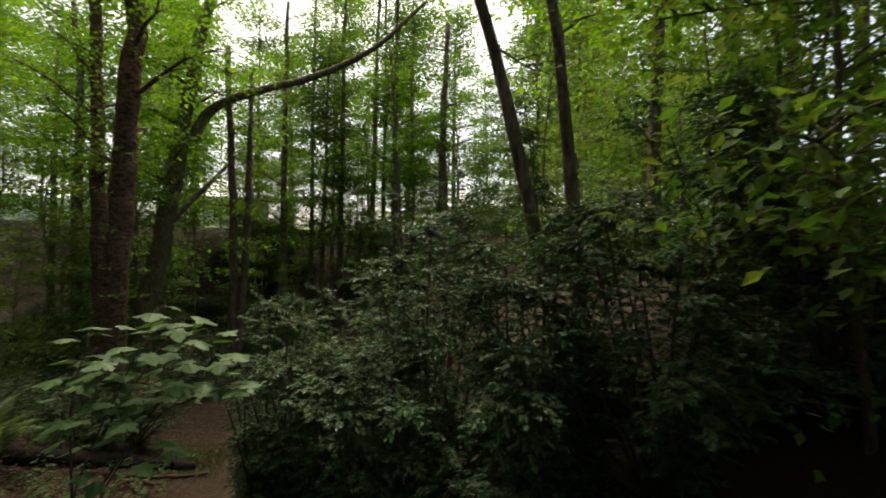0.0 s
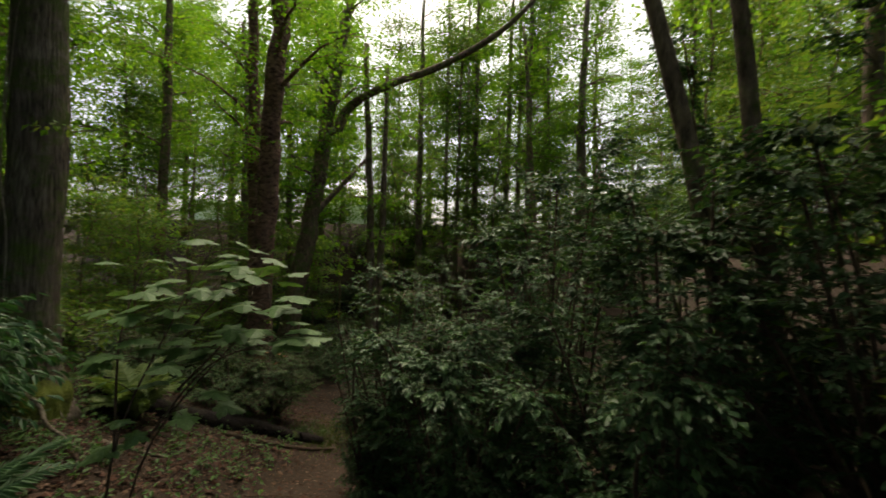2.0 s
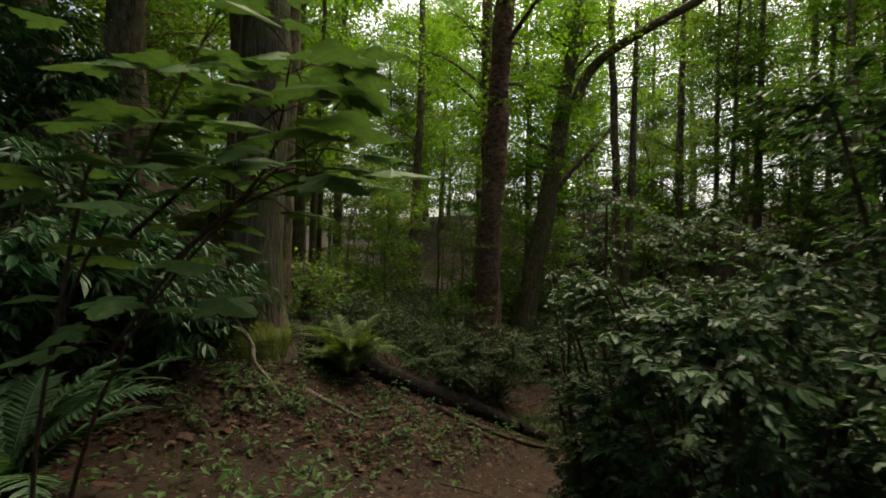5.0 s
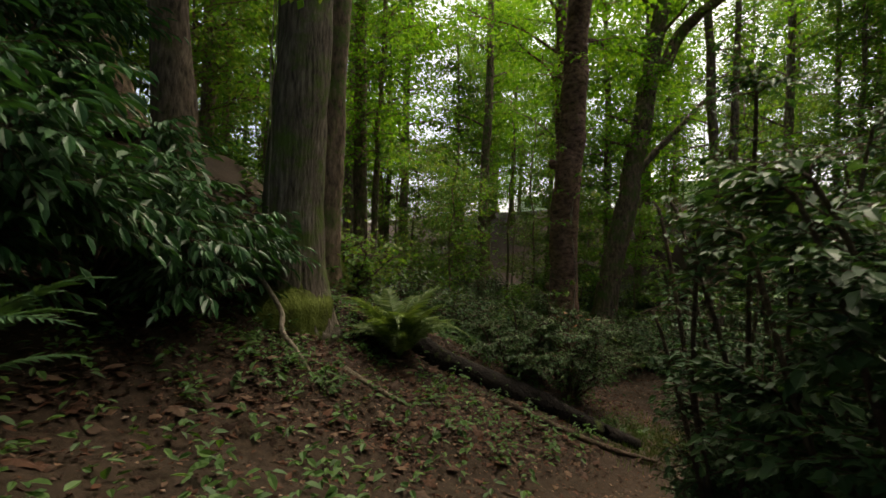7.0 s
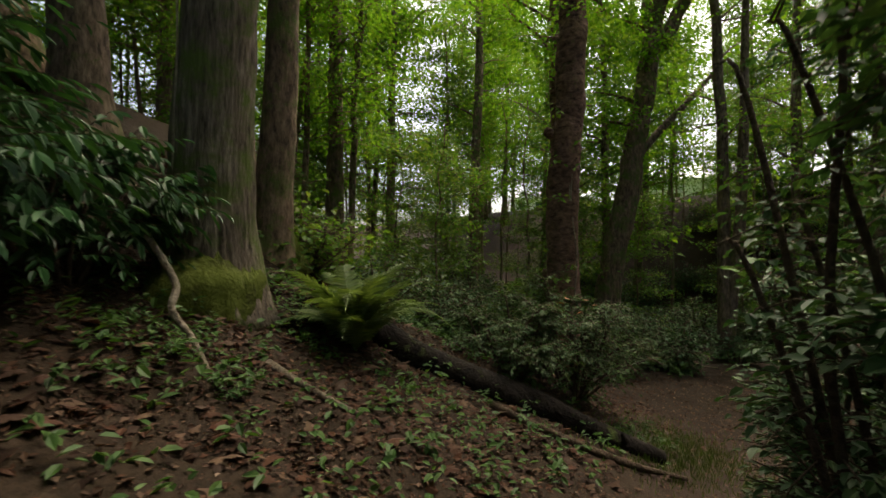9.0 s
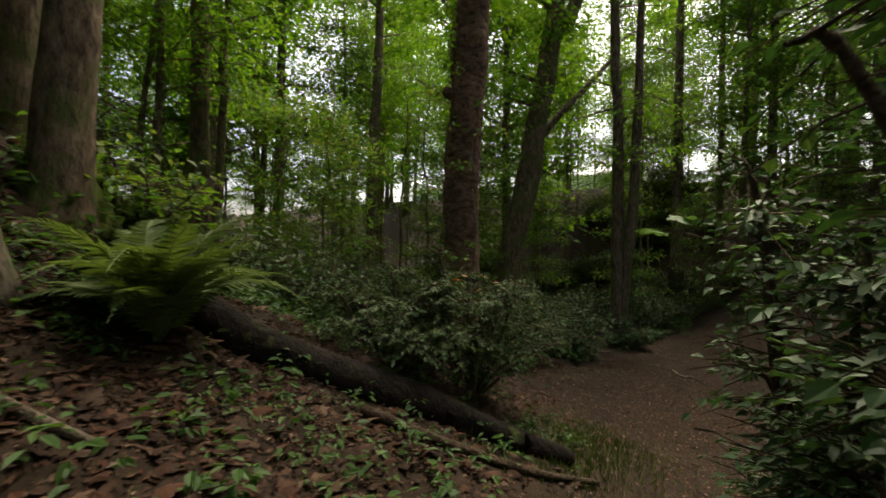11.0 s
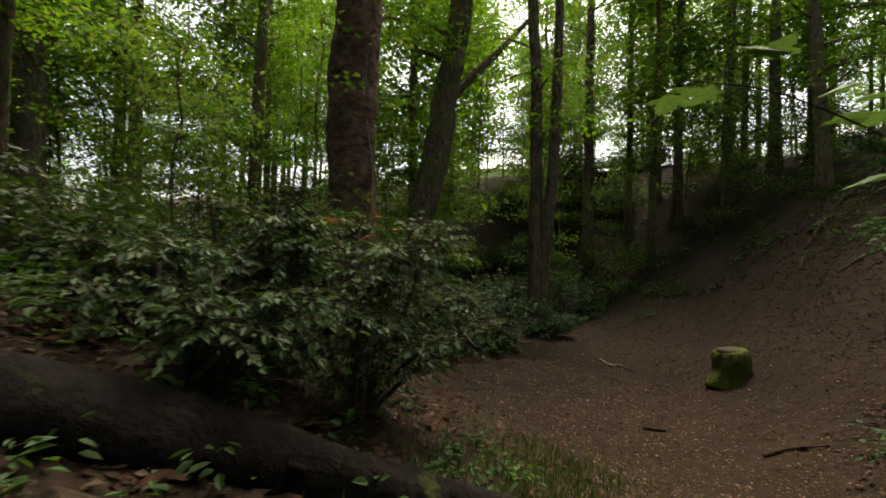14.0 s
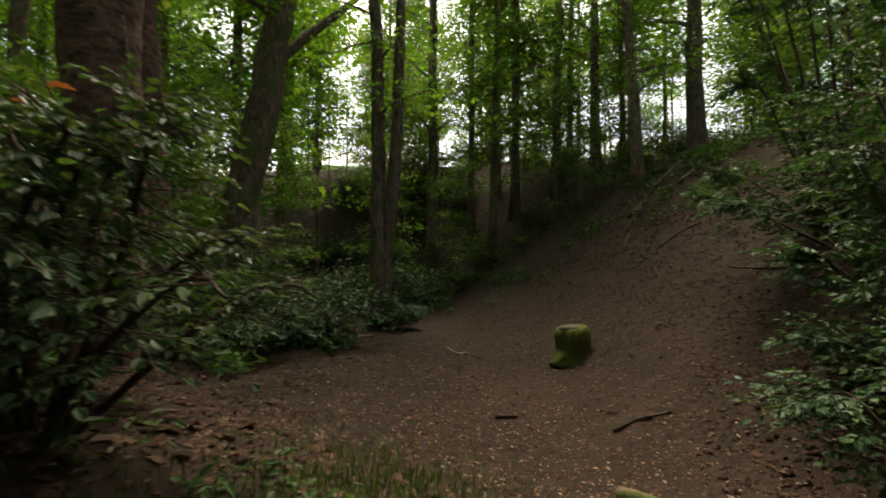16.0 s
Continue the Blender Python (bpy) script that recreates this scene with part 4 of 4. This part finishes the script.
build_log("fallen_branch", along(((-6.55, 6.2), (-6.25, 6.45), (-5.95, 6.75)), 0.03), (0.035, 0.03, 0.02), "mossy pale branch among the fallen leaves", PALE_STICK, 44)
build_log("fallen_stick", along(((-4.9, 7.2), (-4.6, 7.5), (-4.35, 7.7)), 0.015), (0.018, 0.015, 0.01), "thin brown stick on the path", TWIG, 45, 7, n=10)
build_log("fallen_stick", along(((-7.4, 19.4), (-7.15, 19.2), (-6.95, 19.5)), 0.03), (0.03, 0.03, 0.015), "pale crooked stick on the clearing floor", PALE_STICK, 46, 7, n=12)
build_log("fallen_stick", along(((-7.2, 19.5), (-6.6, 19.2)), 0.02), (0.018, 0.012), "thin brown stick on the clearing floor", TWIG, 47, 7, n=10)
build_log("fallen_stick", along(((-5.85, 15.6), (-5.6, 15.9)), 0.03), (0.028, 0.02), "short brown stick on the clearing floor", TWIG, 48, 7, n=10)
build_log("fallen_stick", along(((-4.4, 15.7), (-4.1, 15.9), (-3.7, 15.9)), 0.03), (0.025, 0.015), "crooked brown stick on the clearing floor", TWIG, 49, 7, n=10)
build_log("fallen_branch", along(((-4.55, 13.9), (-4.0, 13.5), (-3.4, 13.1)), 0.05), (0.06, 0.055, 0.035), "mossy fallen branch on the clearing floor", BARK_MOSSY, 50, 10)
build_log("fallen_stick", along(((-2.9, 15.5), (-2.4, 15.4)), 0.025), (0.022, 0.015), "thin pale stick on the bank", PALE_STICK, 51, 7, n=10)
build_log("fallen_stick", along(((-9.6, 19.6), (-9.2, 19.7)), 0.03), (0.03, 0.02), "flat pale stick on the clearing floor", PALE_STICK, 52, 7, n=10)
for k, (x, y, a, ln, rad) in enumerate(((-2.2, 24.2, 0.7, 2.6, 0.06), (-1.4, 24.8, 0.5, 2.2, 0.05), (-2.9, 23.4, 1.0, 1.6, 0.04), (-0.7, 23.6, 0.4, 2.8, 0.05), (-1.9, 21.4, -0.6, 0.9, 0.03), (-2.6, 20.6, 2.8, 0.8, 0.025), (-3.4, 22.2, 1.3, 0.7, 0.03), (-2.0, 18.0, 2.0, 1.1, 0.02))):
    c, s = math.cos(a) * ln / 2, math.sin(a) * ln / 2
    build_log("fallen_branch", along(((x - c, y - s), (x, y + 0.08), (x + c, y + s)), rad * 0.8), (rad, rad, rad * 0.5), "brown fallen branch on the bare bank", (TWIG, BARK_PLAIN)[k % 2], 60 + k, 8, n=12)


# ---- single fallen maple leaves ----
def curled_leaf(seed):
    r = np.random.default_rng(seed)
    v, f = LOBED_LEAF
    v = v.copy()
    v[:, 2] += 0.35 * v[:, 0] ** 2 * r.uniform(-0.5, 1.6) + 0.25 * (v[:, 1] - 0.4) ** 2 * r.uniform(0, 1.6) + r.normal(0, 0.03, len(v))
    return mesh_of("fallen_leaf", v, f)


curled = [curled_leaf(k) for k in range(6)]
drop = np.random.default_rng(77)
for k in range(170):
    x, y = drop.uniform(-8.6, -2.6), drop.uniform(3.6, 10.2)
    if k > 120:
        x, y = drop.uniform(-8.0, -2.5), drop.uniform(11, 20)
    m = Matrix.Translation((x, y, float(gz(x, y)) + 0.012)) @ Matrix.Rotation(drop.uniform(0, 6.28), 4, "Z") @ Matrix.Rotation(drop.normal(0, 0.25), 4, "X") @ Matrix.Scale(drop.uniform(0.07, 0.14), 4)
    tagged(piece("fallen_leaf", curled[k % 6], DEAD_LEAF, m=m), "curled brown fallen maple leaf on the soil", "leaf", "fallen maple leaves")


# ---- bright dead leaves caught on the holly ----
rust = mesh_of("fallen_leaf", *LOBED_LEAF)
for k in range(6):
    x, y = -7.35 + 0.55 * math.cos(k * 2.4) * (0.4 + 0.07 * k), 11.0 + 0.5 * math.sin(k * 2.4) * (0.4 + 0.07 * k)
    m = Matrix.Translation((x, y, float(gz(-7.45, 11.15)) + 1.5 - 0.03 * k)) @ Matrix.Rotation(k * 1.7, 4, "Z") @ Matrix.Rotation(0.5 * math.sin(k), 4, "X") @ Matrix.Scale(0.095, 4)
    tagged(piece("fallen_leaf", rust, RUST_LEAF, m=m), "rust-orange dead maple leaf caught on the holly bush", "leaf", "rust leaves on the holly")


# ---- mossy stump ----
def build_stump(place, radius, height, label):
    stump = thing("tree_stump", place, label, "tree stump")
    z = np.concatenate([np.linspace(-0.15, height * 0.86, 12), height * np.array([0.93, 0.98, 1.0])])
    line = np.stack([0.03 * np.sin(z * 5), 0.03 * np.cos(z * 4), z], -1)
    grow = radius * np.concatenate([1 + 0.3 * np.exp(-np.linspace(0, 1, 12) * 4) + 0.05 * np.sin(np.linspace(0, 9, 12)), (0.97, 0.9, 0.8)])
    piece("body", mesh_of("body", *tube(line, grow, 48, 0.09, 11, 0.12, seed=9), smooth=True), MOSS, stump)
    top = np.stack([np.full(3, 0.03 * math.sin(height * 5)), np.full(3, 0.03 * math.cos(height * 4)), np.array([height - 0.05, height + 0.012, height + 0.03])], -1)
    piece("cut_face", mesh_of("cut_face", *tube(top, (radius * 0.72, radius * 0.7, radius * 0.4), 40, 0.08, 11, 0.1, seed=9), smooth=True), CUT_WOOD, stump, "dark weathered cut face")
    return stump


build_stump(on_ground(-4.85, 18.9), 0.33, 0.6, "squat tree stump covered in green moss")


# ---- fence behind the laurel ----
fence = thing("wooden_fence", on_ground(-15.5, 1.0), "weathered brown board fence at the top of the bank", "fence")
board = mesh_of("board", *tube(np.array([(0, 0, -0.1), (0, 0, 0.8), (0, 0, 1.75)]), (0.085,), 4, 0, seed=1))
fb = fence.location
for k in range(58):
    x, y = -15.2 - 0.02 * k, -5.4 + 0.155 * k
    m = Matrix.Translation(Vector((x, y, float(gz(x, y)))) - fb) @ Matrix.Rotation(0.1, 4, "Z") @ Matrix.Diagonal((0.22, 0.86, 1 + 0.01 * (k * 7 % 3), 1)) @ Matrix.Rotation(math.pi / 4, 4, "Z")
    piece("board", board, FENCE_WOOD, fence, m=m)
for h in (0.4, 1.4):
    line = np.array([(-15.14 - 0.02 * k, -5.4 + 0.155 * k, float(gz(-15.2 - 0.02 * k, -5.4 + 0.155 * k)) + h) for k in range(0, 58, 7)]) - np.array(fb)
    piece("rail", mesh_of("rail", *tube(line, (0.04,), 4, 0)), FENCE_WOOD, fence)


# ---- houses beyond the wood ----
def box(lo, hi):
    (a, b, c), (d, e, f) = lo, hi
    v = np.array([(a, b, c), (d, b, c), (d, e, c), (a, e, c), (a, b, f), (d, b, f), (d, e, f), (a, e, f)])
    return v, np.array([(0, 3, 2, 1), (4, 5, 6, 7), (0, 1, 5, 4), (1, 2, 6, 5), (2, 3, 7, 6), (3, 0, 4, 7)])


def build_house(x, y, turn, wide, deep, tall, label):
    house = thing("house", on_ground(x, y, 0.3), label, "house")
    house.rotation_euler = (0, 0, radians(turn))
    piece("wall", mesh_of("wall", *box((-wide / 2, 0, 0), (wide / 2, deep, tall))), WHITE_PAINT, house)
    for sign in (-1, 1):
        w, e, rise = wide / 2 + 0.4, deep / 2, tall * 0.55
        v = np.array([(-w, e, tall + rise), (w, e, tall + rise), (w, e + sign * (e + 0.5), tall - 0.2), (-w, e + sign * (e + 0.5), tall - 0.2)])
        v = np.vstack([v, v + (0, 0, 0.18)])
        piece("roof", mesh_of("roof", v, np.array([(0, 1, 2, 3), (4, 7, 6, 5), (0, 4, 5, 1), (1, 5, 6, 2), (2, 6, 7, 3), (3, 7, 4, 0)])), PALE_ROOF, house)
    for k in range(int(wide // 2.6)):
        c = -wide / 2 + 1.5 + 2.6 * k
        window = piece("window", mesh_of("window", *box((c - 0.6, -0.06, 1.3), (c + 0.6, -0.003, 2.6))), WHITE_PAINT, house)
        piece("pane", mesh_of("pane", *box((c - 0.5, -0.08, 1.4), (c + 0.5, -0.063, 2.5))), WINDOW_GLASS, window)
    return house


build_house(-31, 62, 26, 13, 8, 4.2, "white house with a pale roof beyond the lawn")
build_house(-52, 60, 45, 12, 8, 3.2, "white house with a pale roof beyond the lawn")
build_house(4, 50, -10, 10, 8, 3.2, "white house with a pale roof above the bank")

# ---- the floor of the wood: fallen leaves, herbs, grass ----
def strewn(count, box_x, box_y, keep, lift, seed):
    r = np.random.default_rng(seed)
    x, y = r.uniform(*box_x, count * 3), r.uniform(*box_y, count * 3)
    ok = r.uniform(0, 1, count * 3) < keep(x, y)
    x, y = x[ok][:count], y[ok][:count]
    return np.stack([x, y, gz(x, y) + lift], -1)


def path_mask(x, y):
    """1 on the trodden path and the bare clearing."""
    mid = np.interp(y, (0, 2, 3.2, 4, 5, 6, 8, 10, 13, 17, 22), (0, -0.6, -2.2, -3.2, -3.8, -4.1, -4.4, -5.0, -5.6, -6.2, -7.5))
    half = np.interp(y, (0, 2.6, 4, 5, 6, 8, 11, 14, 18, 24), (0.9, 1.0, 2.0, 1.4, 1.0, 0.7, 0.8, 1.8, 3.0, 3.0))
    return ss(half + 0.5, half - 0.3, np.abs(x - mid) + 0.35 * ripple(x, y, 1.3, 21))


def bare_bank(x, y):
    return ss(-8.6, -7.4, x) * ss(11.5, 13, y) * ss(26.5, 24, y) * ss(-0.8, -2.0, x)


def leaf_keep(x, y):
    return 0.1 + 0.9 * (1 - path_mask(x, y)) * (0.5 + 0.5 * ss(-0.4, 0.6, ripple(x, y, 1.1, 22)))


def flat_leaves(points, size, shape, tilt, seed):
    r = np.random.default_rng(seed)
    n = len(points)
    return scatter(shape, points, size * np.clip(r.lognormal(-0.15, 0.45, n), 0.3, 1.5), r.uniform(0, 6.28, n), r.normal(0, tilt, n), r.normal(0, tilt, n))


fallen = strewn(34000, (-11, -1), (2.5, 25), leaf_keep, 0.012, 31)
litter = joined([flat_leaves(strewn(14000, (-8.5, -2.5), (3.5, 9.5), leaf_keep, 0.01, 37), 0.05, SMALL_LEAF, 0.3, 38), flat_leaves(fallen, 0.055, SMALL_LEAF, 0.3, 32), flat_leaves(strewn(4200, (-11, -3), (3, 13), leaf_keep, 0.012, 33), 0.105, LOBED_LEAF, 0.22, 34)])
tagged(piece("leaf_litter", mesh_of("leaf_litter", *litter), DEAD_LEAF), "brown and russet fallen leaves on the soil", "leaf litter", kind="stuff")
crumbs = flat_leaves(strewn(38000, (-9, -0.5), (4, 24), lambda x, y: 0.3 + 0.7 * bare_bank(x, y), 0.01, 35), 0.04, SMALL_LEAF, 0.3, 36)
tagged(piece("leaf_fragment", mesh_of("leaf_fragment", *crumbs), PALE_BITS), "small pale bits of leaf and bark on the bare soil", "leaf litter", kind="stuff")


def herb_keep(x, y):
    patch = ss(0.0, 0.7, ripple(x, y, 1.7, 41) + 0.4 * ripple(x, y, 0.6, 42))
    sparse = 1 - 0.75 * ss(7.2, 8.2, y) * ss(11, 10, y) * ss(-8.6, -7.8, x)
    return (1 - path_mask(x, y)) * (1 - bare_bank(x, y)) * patch * sparse


def herb_patch(count, box_x, box_y, keep, seed, leaf, height):
    """Small plants: a few leaves round each foot."""
    r = np.random.default_rng(seed)
    feet = strewn(count, box_x, box_y, keep, 0.0, seed)
    each = 6
    n = len(feet) * each
    base = np.repeat(feet, each, axis=0)
    a = r.uniform(0, 6.28, n)
    h = height * r.uniform(0.2, 1.0, n)
    base = base + np.stack([np.cos(a) * 0.03, np.sin(a) * 0.03, h], -1)
    return scatter(LEAF, base, leaf * r.uniform(0.6, 1.3, n), a - math.pi / 2, r.normal(-0.1, 0.3, n), r.normal(0, 0.3, n))


herbs = joined([herb_patch(2500, (-10, -2), (3, 12), herb_keep, 43, 0.058, 0.1), herb_patch(5200, (-26, -9), (6, 30), lambda x, y: ss(-0.4, 0.5, ripple(x, y, 2.4, 44)), 45, 0.15, 0.35),
                herb_patch(900, (-10, 1), (23.5, 31), lambda x, y: ss(-0.2, 0.7, ripple(x, y, 1.9, 52)), 46, 0.11, 0.25), herb_patch(900, (-5.5, 1), (19, 26), lambda x, y: ss(-3.6, -0.5, x + 0.3 * (y - 22)) * ss(-0.3, 0.6, ripple(x, y, 1.6, 48)), 49, 0.12, 0.25), herb_patch(1600, (-9, 3), (1, 12), lambda x, y: ss(0.5, 1.2, np.abs(x - np.interp(y, (0, 4, 8, 12), (0, -2.6, -4.4, -5.2)))), 47, 0.09, 0.2)])
tagged(piece("ground_herb", mesh_of("ground_herb", *herbs), HERB_LEAF), "low green herbs and ivy on the woodland floor", "herbs", kind="stuff")


def blades(count, box_x, box_y, keep, seed, height):
    r = np.random.default_rng(seed)
    feet = strewn(count, box_x, box_y, keep, -0.01, seed)
    blade = (np.array([(-0.035, 0, 0), (0.035, 0, 0), (0.022, 0.6, 0.05), (0, 1, 0.22), (-0.022, 0.6, 0.05)]), np.array([(0, 1, 2, 3, 4)]))
    n = len(feet)
    return scatter(blade, feet, height * r.uniform(0.5, 1.3, n), r.uniform(0, 6.28, n), r.normal(1.1, 0.25, n), r.normal(0, 0.3, n))


def tuft(x, y):
    return np.exp(-((x + 6.1) / 0.7) ** 2 - ((y - 12.3) / 1.0) ** 2) + np.exp(-((x + 5.9) / 0.5) ** 2 - ((y - 10.9) / 0.8) ** 2)


bv, bf = blades(7000, (-8, -4), (9, 15), tuft, 51, 0.1)
tagged(piece("grass_tuft", mesh_of("grass_tuft", bv, bf), GRASS_BLADE), "patch of thin green grass beside the path", "grass", kind="stuff")
